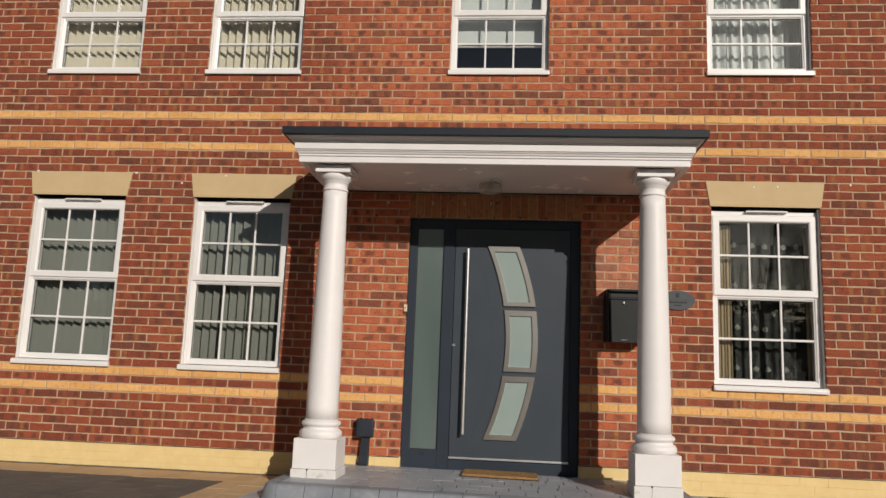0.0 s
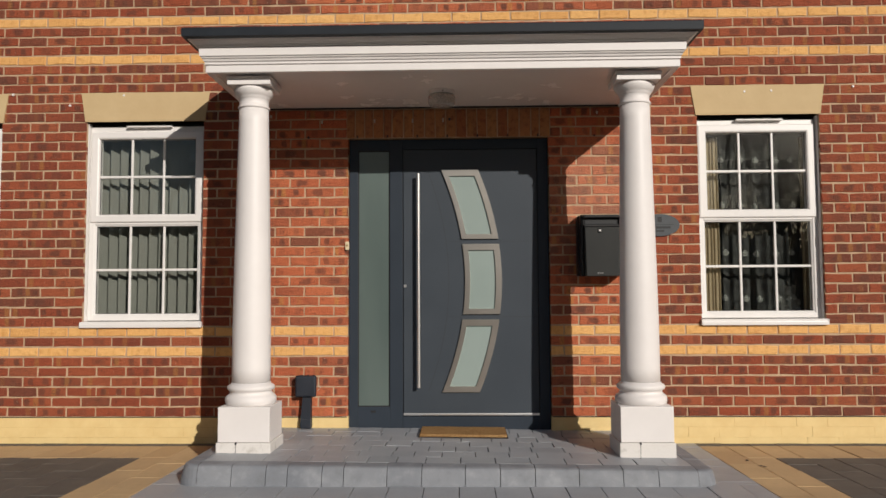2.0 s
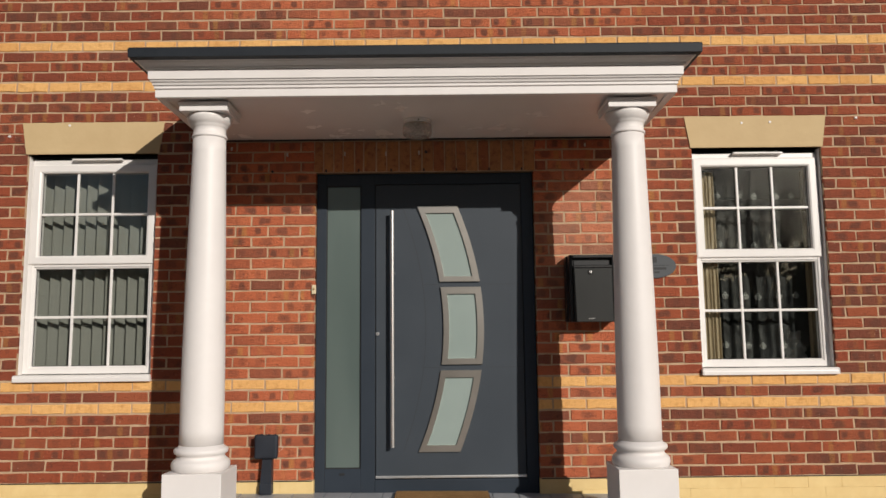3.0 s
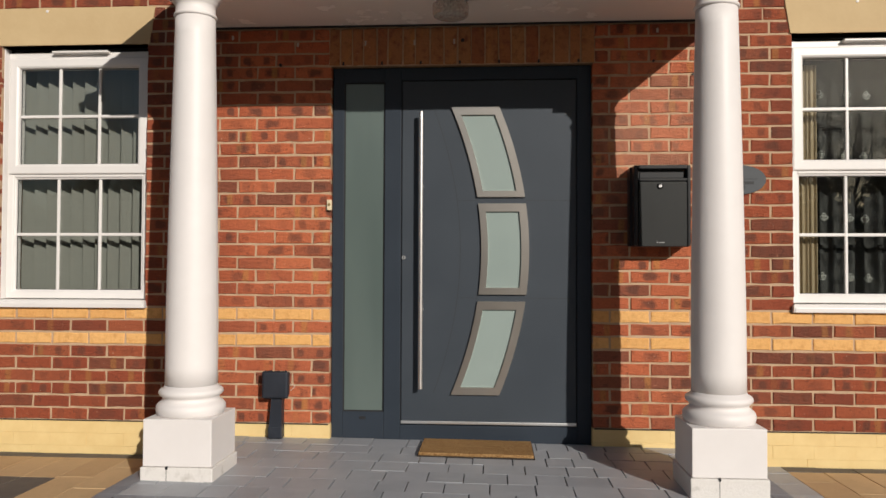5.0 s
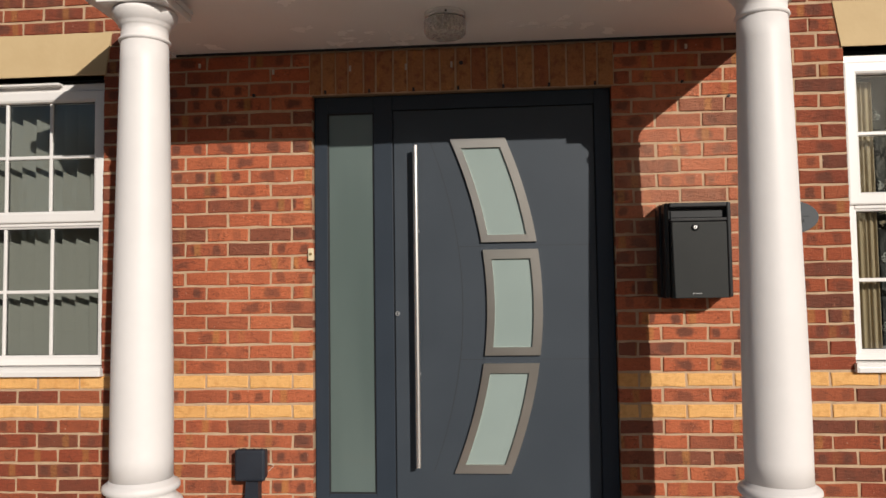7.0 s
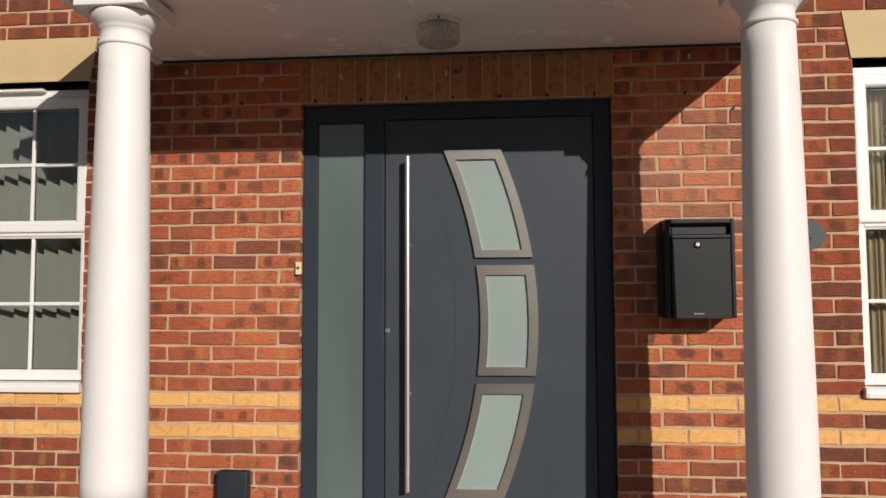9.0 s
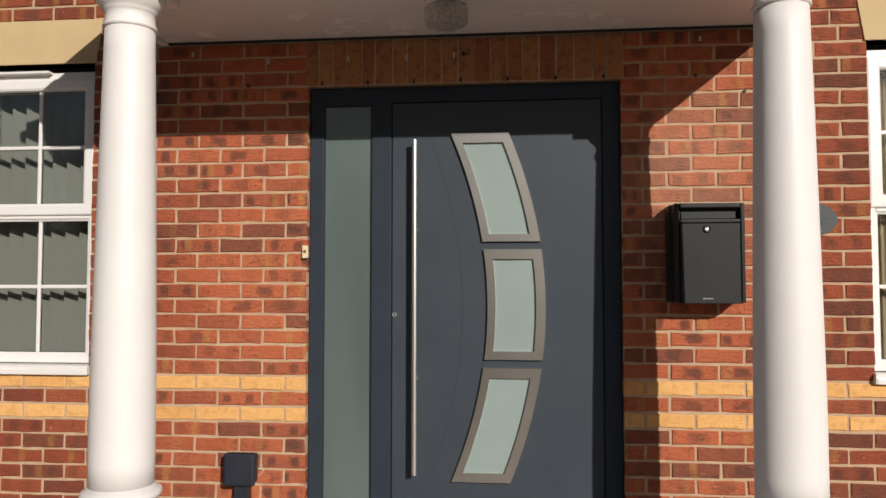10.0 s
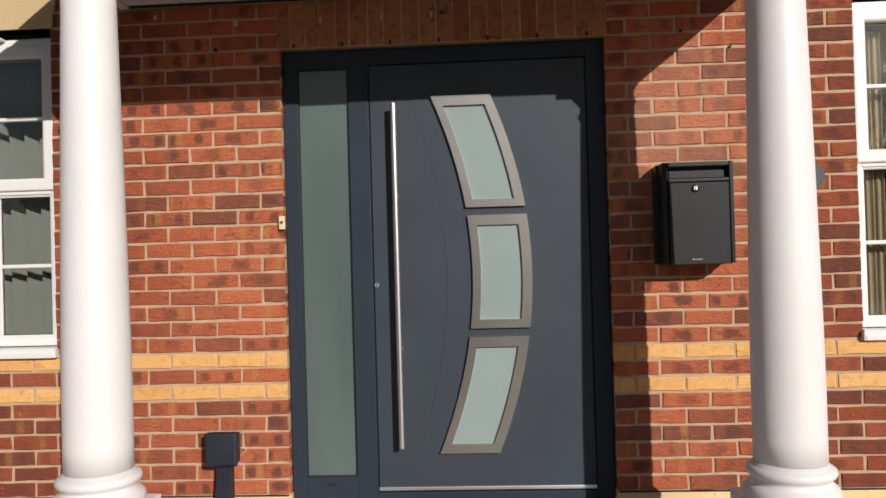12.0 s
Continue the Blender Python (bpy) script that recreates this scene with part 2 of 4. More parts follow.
def pressed_glass():
    m = Mat("pressed_glass", 0.16, 0, (0.52, 0.47, 0.41))
    m.b.inputs["Transmission Weight"].default_value = 0.6
    n = m.noise(85, 3, 0.6)
    m.color(m.ramp(n, (0.35, (0.36, 0.32, 0.28)), (0.65, (0.68, 0.63, 0.56))))
    m.bump(n, 1.0, 0.012)
    return m.m


M_LAMPGLASS = pressed_glass()


def fabric(name, base, dark, stretch=(40, 40, 2)):
    m = Mat(name, 0.85, 0, base, 0.2)
    n = m.noise(6, 4, 0.6, stretch)
    m.color(m.ramp(n, (0.3, dark), (0.7, base))).bump(n, 0.2, 0.003)
    return m.m


M_BLIND = fabric("grey_blind_fabric", (0.250, 0.250, 0.225), (0.228, 0.228, 0.205))
M_BLINDCREAM = fabric("cream_blind_fabric", (0.76, 0.68, 0.55), (0.71, 0.635, 0.51))
M_CURTAIN = fabric("beige_curtain_fabric", (0.41, 0.325, 0.215), (0.32, 0.25, 0.16))
M_NETWHITE = fabric("white_curtain_fabric", (0.74, 0.75, 0.75), (0.60, 0.61, 0.61))
M_LACE = Mat("lace_thread", 0.8, 0, (0.40, 0.40, 0.37)).m
M_STATUE = speckled("pale_ceramic", (0.44, 0.42, 0.38), (0.34, 0.33, 0.30), 20, 0.4, 0.05)
# room colour kept near black to stand in for an unlit interior
M_ROOM = speckled("darkened_room_paint", (0.060, 0.056, 0.050), (0.045, 0.042, 0.038), 2, 0.9, 0.05)


def net_material():
    m = Mat("net_curtain", 0.9, 0, (0.26, 0.26, 0.25))
    n = m.noise(24, 4, 0.75, (1, 0.2, 0.6))
    a = m.ramp(n, (0.40, (0.10,) * 3), (0.68, (0.34,) * 3))
    m.link(a, m.b.inputs["Alpha"])
    return m.m


M_NET = net_material()


def paver_material(name, palette, stain, rough, wear=0.2):
    m = Mat(name, rough, spec=0.4)
    base = m.ramp(m.piece_random(), *palette)
    big = m.noise(2.1, 5, 0.6)
    fine = m.noise(120, 4, 0.7)
    c = m.mix(m.math("MULTIPLY", m.ramp(big, (0.40, (0, 0, 0)), (0.68, (1, 1, 1))), 0.65), base, stain)
    worn = m.noise(8.5, 5, 0.65)
    c = m.mix(m.math("MULTIPLY", m.ramp(worn, (0.52, (0, 0, 0)), (0.68, (1, 1, 1))), wear), c, tuple(1.25 * s for s in stain))
    c = m.mix(m.math("MULTIPLY", m.ramp(worn, (0.30, (1, 1, 1)), (0.46, (0, 0, 0))), wear), c, tuple(0.5 * s for s in stain))
    c = m.mix(m.math("MULTIPLY", fine, 0.35), c, tuple(0.45 * s for s in stain))
    m.color(c).bump(m.math("ADD", fine, m.noise(18, 4)), 0.35, 0.004).roughness(big, rough - 0.12, rough + 0.1)
    return m.m


M_GREYPAVE = paver_material("grey_paver", [(0.0, (0.345, 0.362, 0.398)), (0.5, (0.380, 0.398, 0.433)), (1.0, (0.315, 0.332, 0.366))], (0.420, 0.433, 0.455), 0.46)
M_KERB = paver_material("grey_kerb", [(0.0, (0.205, 0.220, 0.248)), (0.5, (0.240, 0.255, 0.283)), (1.0, (0.175, 0.190, 0.218))], (0.30, 0.312, 0.335), 0.6, 0.5)
M_TANPAVE = paver_material("tan_paver", [(0.0, (0.64, 0.44, 0.235)), (0.5, (0.69, 0.49, 0.265)), (1.0, (0.58, 0.39, 0.205))], (0.50, 0.345, 0.195), 0.8)
M_DARKPAVE = paver_material("charcoal_paver", [(0.0, (0.120, 0.106, 0.092)), (0.5, (0.140, 0.123, 0.106)), (1.0, (0.105, 0.093, 0.081))], (0.165, 0.143, 0.121), 0.8, 0.4)
M_JOINT = speckled("joint_sand", (0.055, 0.050, 0.045), (0.035, 0.032, 0.03), 30, 0.95, 0.3)
M_GROUND = speckled("worn_grey_tarmac", (0.10, 0.097, 0.092), (0.07, 0.068, 0.065), 3, 0.9, 0.3)
M_BARK = speckled("bark", (0.11, 0.085, 0.065), (0.06, 0.045, 0.035), 12, 0.9, 0.5)
M_LEAF = speckled("hedge_leaf", (0.040, 0.055, 0.025), (0.022, 0.032, 0.014), 4, 0.7, 0.2)
M_ROOF = speckled("roof_tile", (0.12, 0.075, 0.06), (0.08, 0.05, 0.04), 5, 0.85, 0.3)


def coir_material():
    """Coarse brown coir with pale fibres in short rows."""
    m = Mat("coir", 0.95, 0, (0.36, 0.19, 0.07), 0.1)
    n = m.noise(110, 4, 0.8, (1.0, 2.2, 1.0))
    rows = m.noise(26, 3, 0.6, (0.25, 4.0, 1.0))
    c = m.ramp(n, (0.36, (0.20, 0.100, 0.034)), (0.52, (0.46, 0.27, 0.115)), (0.68, (0.66, 0.44, 0.22)))
    m.color(m.mix(m.math("MULTIPLY", m.ramp(rows, (0.40, (1, 1, 1)), (0.58, (0, 0, 0))), 0.45), c, (0.24, 0.125, 0.045)))
    m.bump(m.math("ADD", n, rows), 1.0, 0.012)
    return m.m


M_COIR = coir_material()
M_COIRDARK = Mat("mat_border", 0.9, 0, (0.03, 0.022, 0.016)).m


# ---- mesh helpers ----
def link_mesh(name, bm, mat, smooth=False):
    me = bpy.data.meshes.new(name)
    bm.normal_update()
    bm.to_mesh(me)
    bm.free()
    me.materials.append(mat)
    if smooth:
        for p in me.polygons:
            p.use_smooth = len(p.vertices) <= 4
    return me


def part(name, bm, mat, parent, label="", smooth=False, at=(0, 0, 0)):
    ob = new(name, link_mesh(name, bm, mat, smooth))
    ob.parent = parent
    ob.location = at
    if label:
        tagged(ob, label)
    return ob


def thing(name, label, category, at=(0, 0, 0), group="", kind=""):
    return put_at(tagged(new(name), label, category, group, kind), at)


def put_at(ob, at):
    ob.location = at
    return ob


def solid(name, bm, mat, label, category, at=(0, 0, 0), group="", kind="", smooth=False):
    ob = new(name, link_mesh(name, bm, mat, smooth))
    ob.location = at
    return tagged(ob, label, category, group, kind)


def add_box(bm, x0, x1, y0, y1, z0, z1, bevel=0.0, seg=2):
    vs = [bm.verts.new(p) for p in ((x0, y0, z0), (x1, y0, z0), (x1, y1, z0), (x0, y1, z0), (x0, y0, z1), (x1, y0, z1), (x1, y1, z1), (x0, y1, z1))]
    fs = [bm.faces.new([vs[i] for i in q]) for q in ((3, 2, 1, 0), (4, 5, 6, 7), (0, 1, 5, 4), (1, 2, 6, 5), (2, 3, 7, 6), (3, 0, 4, 7))]
    if bevel > 0:
        edges = list({e for f in fs for e in f.edges})
        bmesh.ops.bevel(bm, geom=edges, offset=bevel, segments=seg, affect="EDGES", profile=0.6)
    return bm


def box(x0, x1, y0, y1, z0, z1, bevel=0.0, seg=2):
    return add_box(bmesh.new(), x0, x1, y0, y1, z0, z1, bevel, seg)


def add_lathe(bm, profile, n=48, cx=0.0, cy=0.0):
    """Turn a profile of (radius, z) rows round a vertical axis."""
    rings = [[bm.verts.new((cx + r * math.cos(a * math.tau / n), cy + r * math.sin(a * math.tau / n), z)) for a in range(n)] for r, z in profile]
    for lo, hi in zip(rings, rings[1:]):
        for i in range(n):
            bm.faces.new((lo[i], lo[(i + 1) % n], hi[(i + 1) % n], hi[i]))
    bm.faces.new(rings[0][::-1])
    bm.faces.new(rings[-1])
    return bm


def add_tube(bm, a, b, r0, r1, n=12):
    a, b = Vector(a), Vector(b)
    q = (b - a).to_track_quat("Z", "Y")
    rings = [[bm.verts.new(p + q @ Vector((r * math.cos(i * math.tau / n), r * math.sin(i * math.tau / n), 0))) for i in range(n)] for p, r in ((a, r0), (b, r1))]
    for i in range(n):
        bm.faces.new((rings[0][i], rings[0][(i + 1) % n], rings[1][(i + 1) % n], rings[1][i]))
    bm.faces.new(rings[0][::-1])
    bm.faces.new(rings[1])
    return bm


def add_prism(bm, outline, y0, y1):
    """A plate: an outline of (x, z) points between two depths, outline anticlockwise seen from the front."""
    f = [bm.verts.new((x, y0, z)) for x, z in outline]
    b = [bm.verts.new((x, y1, z)) for x, z in outline]
    n = len(f)
    bm.faces.new(f)
    bm.faces.new(b[::-1])
    for i in range(n):
        bm.faces.new((f[(i + 1) % n], f[i], b[i], b[(i + 1) % n]))
    return bm


def soften(bm, width, seg=2, angle=30):
    es = [e for e in bm.edges if len(e.link_faces) == 2 and e.calc_face_angle(0) > radians(angle)]
    bmesh.ops.bevel(bm, geom=es, offset=width, segments=seg, affect="EDGES", profile=0.6)
    return bm


def slab_with_holes(xs, zs, holes, y0, y1):
    """A wall between two depths with rectangular openings (x0, x1, z0, z1) cut right through it."""
    xs = sorted(set(xs) | {v for h in holes for v in h[:2]})
    zs = sorted(set(zs) | {v for h in holes for v in h[2:]})
    bm = bmesh.new()
    cache = {}

    def v(x, y, z):
        k = (round(x, 5), y, round(z, 5))
        if k not in cache:
            cache[k] = bm.verts.new((x, y, z))
        return cache[k]

    def full(i, j):
        if not (0 <= i < len(xs) - 1 and 0 <= j < len(zs) - 1):
            return False
        cx, cz = (xs[i] + xs[i + 1]) / 2, (zs[j] + zs[j + 1]) / 2
        return not any(h[0] < cx < h[1] and h[2] < cz < h[3] for h in holes)

    for i in range(len(xs) - 1):
        for j in range(len(zs) - 1):
            if not full(i, j):
                continue
            a, b, c, d = xs[i], xs[i + 1], zs[j], zs[j + 1]
            bm.faces.new((v(a, y0, c), v(b, y0, c), v(b, y0, d), v(a, y0, d)))
            bm.faces.new((v(b, y1, c), v(a, y1, c), v(a, y1, d), v(b, y1, d)))
            if not full(i - 1, j):
                bm.faces.new((v(a, y1, c), v(a, y0, c), v(a, y0, d), v(a, y1, d)))
            if not full(i + 1, j):
                bm.faces.new((v(b, y0, c), v(b, y1, c), v(b, y1, d), v(b, y0, d)))
            if not full(i, j - 1):
                bm.faces.new((v(a, y1, c), v(b, y1, c), v(b, y0, c), v(a, y0, c)))
            if not full(i, j + 1):
                bm.faces.new((v(a, y0, d), v(b, y0, d), v(b, y1, d), v(a, y1, d)))
    return bm


# ---- the large structure ----
DRIVE = -0.12          # level of the drive; the porch paving is at 0
COURSE, STRETCH, JOINT = 0.075, 0.225, 0.0118
LOWER = [(-3.905, "blind"), (-2.331, "blind"), (2.336, "net"), (3.908, "plain")]
UPPER = [(-3.898, "cream"), (-2.321, "cream"), (-0.004, "roller"), (2.326, "white")]
REVEAL = 0.062         # how far the window frames sit behind the brick face
HALF = 0.456           # half of a window's opening
SILL, HEAD = 0.75, 2.325
USILL, UHEAD = 3.525, 4.80
DOOR = (-0.762, 0.762, -0.05, 2.175)
HOLES = [(x - HALF, x + HALF, SILL, HEAD) for x, _ in LOWER] + [(x - HALF, x + HALF, USILL, UHEAD) for x, _ in UPPER] + [DOOR]
WEST, EAST, TOP = -6.3, 6.3, 5.40

wall = solid("wall_south", slab_with_holes([WEST, EAST], [DRIVE - 0.3, TOP], HOLES, 0.0055, 0.30), M_MORTAR,
             "red brick house front with buff brick bands and pale mortar", "wall", kind="structure")
solid("wall_west", box(WEST, WEST + 0.3, 0.304, 7.0, DRIVE - 0.3, TOP), M_BRICK, "plain red brick side wall of the house", "wall", kind="structure")
solid("wall_east", box(EAST - 0.3, EAST, 0.304, 7.0, DRIVE - 0.3, TOP), M_BRICK, "plain red brick side wall of the house", "wall", kind="structure")
# added room shell; its dark colour makes the windows look into dimness
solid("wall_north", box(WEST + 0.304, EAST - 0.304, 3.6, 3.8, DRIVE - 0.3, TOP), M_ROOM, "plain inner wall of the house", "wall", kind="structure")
solid("floor", box(WEST + 0.304, EAST - 0.304, 0.304, 3.596, DRIVE - 0.2, -0.02), M_ROOM, "room floor behind the windows, coloured dark to look dim", "floor", kind="structure")
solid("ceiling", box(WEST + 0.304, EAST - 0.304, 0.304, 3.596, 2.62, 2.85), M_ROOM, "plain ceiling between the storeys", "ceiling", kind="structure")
roof_bm = bmesh.new()
rp = [roof_bm.verts.new(p) for p in ((WEST - 0.3, -0.35, TOP), (EAST + 0.3, -0.35, TOP), (EAST + 0.3, 7.3, TOP), (WEST - 0.3, 7.3, TOP), (WEST - 0.3, 3.5, TOP + 2.4), (EAST + 0.3, 3.5, TOP + 2.4))]
for q in ((0, 1, 5, 4), (2, 3, 4, 5), (1, 2, 5), (3, 0, 4), (3, 2, 1, 0)):
    roof_bm.faces.new([rp[i] for i in q])
solid("roof", roof_bm, M_ROOF, "brown tiled pitched roof over the house", "roof", kind="structure")

gb = bmesh.new()
bmesh.ops.create_grid(gb, x_segments=1, y_segments=1, size=900)
solid("ground", gb, M_GROUND, "grey ground reaching out to the horizon", "ground", at=(0, 0, DRIVE - 0.05), kind="structure")
solid("road", box(-6.0, 6.0, -6.2, 0.0, DRIVE - 0.08, DRIVE - 0.012), M_JOINT, "block-paved drive with sandy joints", "drive", kind="structure")
drive = bpy.data.objects["road"]


for x0, x1 in ((WEST, -0.766), (0.766, EAST)):
    solid("trim", box(x0, x1, -0.0085, 0.012, 0.0725, 0.0765), M_RUBBER, "thin black damp-proof course above the cream base", "damp course", kind="structure")


# ---- windows ----
def ring(bm, x0, x1, z0, z1, w, y0, y1, bev=0.006):
    """A rectangular frame of four mitred bars with rounded edges."""
    b = min(bev, w * 0.3)
    loops = []
    for inset, y in ((0, y1), (0, y0 + b), (b * 0.3, y0 + b * 0.3), (b, y0), (w - b * 1.6, y0), (w - b * 0.5, y0 + b * 0.6), (w, y0 + b * 1.6), (w, y1)):
        loops.append([bm.verts.new(p) for p in ((x0 + inset, y, z0 + inset), (x1 - inset, y, z0 + inset), (x1 - inset, y, z1 - inset), (x0 + inset, y, z1 - inset))])
    for p, q in zip(loops, loops[1:] + loops[:1]):
        for i in range(4):
            k = (i + 1) % 4
            bm.faces.new((p[i], p[k], q[k], q[i]))
    return bm


def bars(root, x0, x1, z0, z1, y):
    """Slim glazing bars: two upright, one across."""
    w = (x1 - x0) / 3
    for i in (1, 2):
        part("glazing_bar", box(x0 + i * w - 0.0085, x0 + i * w + 0.0085, y - 0.004, y + 0.010, z0, z1, 0.003, 1), M_UPVC, root)
    zm = (z0 + z1) / 2
    part("glazing_bar", box(x0, x1, y - 0.003, y + 0.034, zm - 0.009, zm + 0.009, 0.003, 1), M_UPVC, root)


def pane(root, x0, x1, z0, z1, y):
    part("pane", box(x0, x1, y, y + 0.006, z0, z1), M_GLASS, root)


def window(number, cx, sill, head, split, label, vent=True):
    """A white casement window: outer frame, a lower light, an opener above it, bars, sill and vent."""
    root = thing(f"window_{number}", label, "window", (cx, 0, sill), kind="structure")
    h = head - sill
    hw, yf = 0.448, REVEAL
    s = split - sill
    part("window_frame", ring(bmesh.new(), -hw, hw, 0.045, h - 0.026, 0.044, yf, yf + 0.07), M_UPVC, root)
    part("transom", box(-hw + 0.042, hw - 0.042, yf + 0.001, yf + 0.07, s - 0.022, s + 0.022, 0.005), M_UPVC, root)
    part("sash", ring(bmesh.new(), -hw + 0.012, hw - 0.012, s - 0.004, h - 0.064, 0.062, yf - 0.014, yf + 0.05, 0.009), M_UPVC, root, "opening upper sash with a stepped profile")
    part("bead", ring(bmesh.new(), -hw + 0.040, hw - 0.040, 0.084, s - 0.020, 0.014, yf + 0.010, yf + 0.06, 0.004), M_UPVC, root)
    for x0, x1, z0, z1, y in ((-hw + 0.054, hw - 0.054, 0.098, s - 0.034, yf + 0.028), (-hw + 0.074, hw - 0.074, s + 0.058, h - 0.126, yf + 0.018)):
        pane(root, x0 - 0.003, x1 + 0.003, z0 - 0.003, z1 + 0.003, y)
        bars(root, x0, x1, z0, z1, y - 0.008)
        part("gasket", ring(bmesh.new(), x0 - 0.002, x1 + 0.002, z0 - 0.002, z1 + 0.002, 0.005, y - 0.003, y + 0.001, 0.0), M_RUBBER, root)
    sl = add_prism(bmesh.new(), [(-0.459, 0.004), (0.459, 0.004), (0.459, 0.040), (-0.459, 0.040)], -0.020, REVEAL + 0.07)
    soften(sl, 0.007)
    part("window_sill", sl, M_UPVC, root)
    part("sill_nose", box(-0.459, 0.459, -0.028, -0.014, -0.006, 0.022, 0.005), M_UPVC, root)
    for side in (-1, 1):
        xa, xb = sorted((side * 0.459, side * 0.465))
        part("end_cap", box(xa, xb, -0.026, 0.02, -0.005, 0.036, 0.002), M_UPVC, root)
    # black strip in the head gap, standing in for shade under the lintel
    part("head_gap_shade", box(-hw, hw, yf + 0.02, yf + 0.07, h - 0.026, h - 0.002), M_RUBBER, root)
    for side in (-1, 1):
        xa, xb = sorted((side * (hw + 0.001), side * (HALF - 0.001)))
        part("reveal_trim", box(xa, xb, 0.024, yf + 0.068, 0.042, h - 0.004, 0.002, 1), M_UPVC, root, "slim white cover strip in the reveal")
    if vent:
        part("trickle_vent", box(-0.155, 0.195, yf - 0.040, yf + 0.012, h - 0.040, h - 0.027, 0.004), M_UPVC, root)
    return root


WHITE_WINDOW = "white plastic casement window with slim glazing bars"
for i, (x, _) in enumerate(LOWER):
    window(i + 1, x, SILL, HEAD, 1.555, WHITE_WINDOW)
for i, (x, _) in enumerate(UPPER):
    window(i + 5, x, USILL, UHEAD, 4.135, WHITE_WINDOW + " upstairs")


def lintel(cx):
    bm = add_prism(bmesh.new(), [(-0.465, 0), (0.465, 0), (0.500, 0.225), (-0.500, 0.225)], -0.006, 0.10)
    soften(bm, 0.004)
    return solid("lintel", bm, M_LINTEL, "cream painted splayed stone lintel over a window", "lintel", (cx, 0, HEAD), "window lintels", "structure")


for x, _ in LOWER:
    lintel(x)
for x, z in ((2.24, 2.50), (2.44, 2.505), (-2.50, 2.53), (-2.92, 2.455), (3.05, 2.53), (-3.37, 2.545), (-4.34, 2.55)):
    solid("wall_scar", add_tube(bmesh.new(), (0, -0.010, 0), (0, 0.0, 0), 0.008, 0.011, 8), M_WHITE, "small white filler dab on the house front", "filler dab", (x, 0, z), "filler dabs")


# ---- blinds and curtains ----
def vertical_blind(cx, z0, z1, mat, label, turn, y=0.215, pitch=0.079):
    root = thing("vertical_blind", label, "blind", (cx, y, z0))
    part("headrail", box(-0.46, 0.46, -0.02, 0.02, z1 - z0 - 0.03, z1 - z0, 0.004), M_UPVC, root)
    n = 11
    first = None
    for i in range(n):
        x = (i - (n - 1) / 2) * pitch
        if first is None:
            bm = bmesh.new()
            cols = [bm.verts.new((u, 0.003 * (1 - (u / 0.0445) ** 2), z)) for z in (0.0, z1 - z0 - 0.03) for u in (-0.0445, -0.022, 0.0, 0.022, 0.0445)]
            for k in range(4):
                bm.faces.new((cols[k], cols[k + 1], cols[k + 6], cols[k + 5]))
            bm.normal_update()
            bmesh.ops.solidify(bm, geom=bm.faces[:], thickness=0.0008)
            first = part("slat", bm, mat, root)
            ob = first
        else:
            ob = new("slat", first.data)
            ob.parent = root
        ob.matrix_basis = pose(x, 0, 0, 0, 0, turn + random.uniform(-0.6, 0.6))


def curtain(name, x0, x1, y, z0, z1, mat, label, folds, depth):
    bm = bmesh.new()
    n = folds * 10
    rows = [[bm.verts.new((x0 + (x1 - x0) * i / n, y + depth * math.sin(i / n * folds * math.tau + 0.7 * math.sin(i * 0.37)) * (1.0 if k else 1.2), z)) for i in range(n + 1)] for k, z in enumerate((z0, z1))]
    for i in range(n):
        bm.faces.new((rows[0][i], rows[0][i + 1], rows[1][i + 1], rows[1][i]))
    return solid(name, bm, mat, label, "curtain", smooth=True)


for x, kind in LOWER:
    if kind == "blind":
        vertical_blind(x, SILL + 0.07, HEAD - 0.01, M_BLIND, "grey fabric vertical blind, half turned, behind a window", 48)
for x, kind in UPPER:
    if kind == "cream":
        vertical_blind(x, USILL + 0.07, UHEAD - 0.01, M_BLINDCREAM, "cream fabric vertical blind behind an upstairs window", 48)

xr = LOWER[2][0]
curtain("curtain", xr - 0.44, xr - 0.255, 0.165, SILL + 0.05, HEAD - 0.14, M_CURTAIN, "beige pleated curtain drawn to the side of a window", 7, 0.007)
curtain("curtain", xr + 0.37, xr + 0.45, 0.170, SILL + 0.05, HEAD - 0.14, M_CURTAIN, "beige pleated curtain drawn to the side of a window", 4, 0.012)
curtain("net_curtain", xr - 0.27, xr + 0.40, 0.262, SILL + 0.05, HEAD - 0.1, M_NET, "sheer dark net curtain with lace flowers", 8, 0.018)
curtain("curtain", LOWER[3][0] - 0.44, LOWER[3][0] - 0.22, 0.165, SILL + 0.05, HEAD - 0.05, M_CURTAIN, "beige pleated curtain drawn to the side of a window", 7, 0.007)
curtain("curtain", UPPER[3][0] - 0.44, UPPER[3][0] + 0.44, 0.25, USILL + 0.05, UHEAD - 0.05, M_NETWHITE, "white folded sheer curtain behind an upstairs window", 12, 0.016)
roller = thing("roller_blind", "white roller blind pulled half down behind an upstairs window", "blind", (UPPER[2][0], 0.20, 3.885))
part("cloth", box(-0.42, 0.42, 0.0, 0.003, 0.0, UHEAD - 3.935), M_NETWHITE, roller)
part("bottom_bar", add_tube(bmesh.new(), (-0.42, 0.001, 0.0), (0.42, 0.001, 0.0), 0.008, 0.008), M_UPVC, roller)


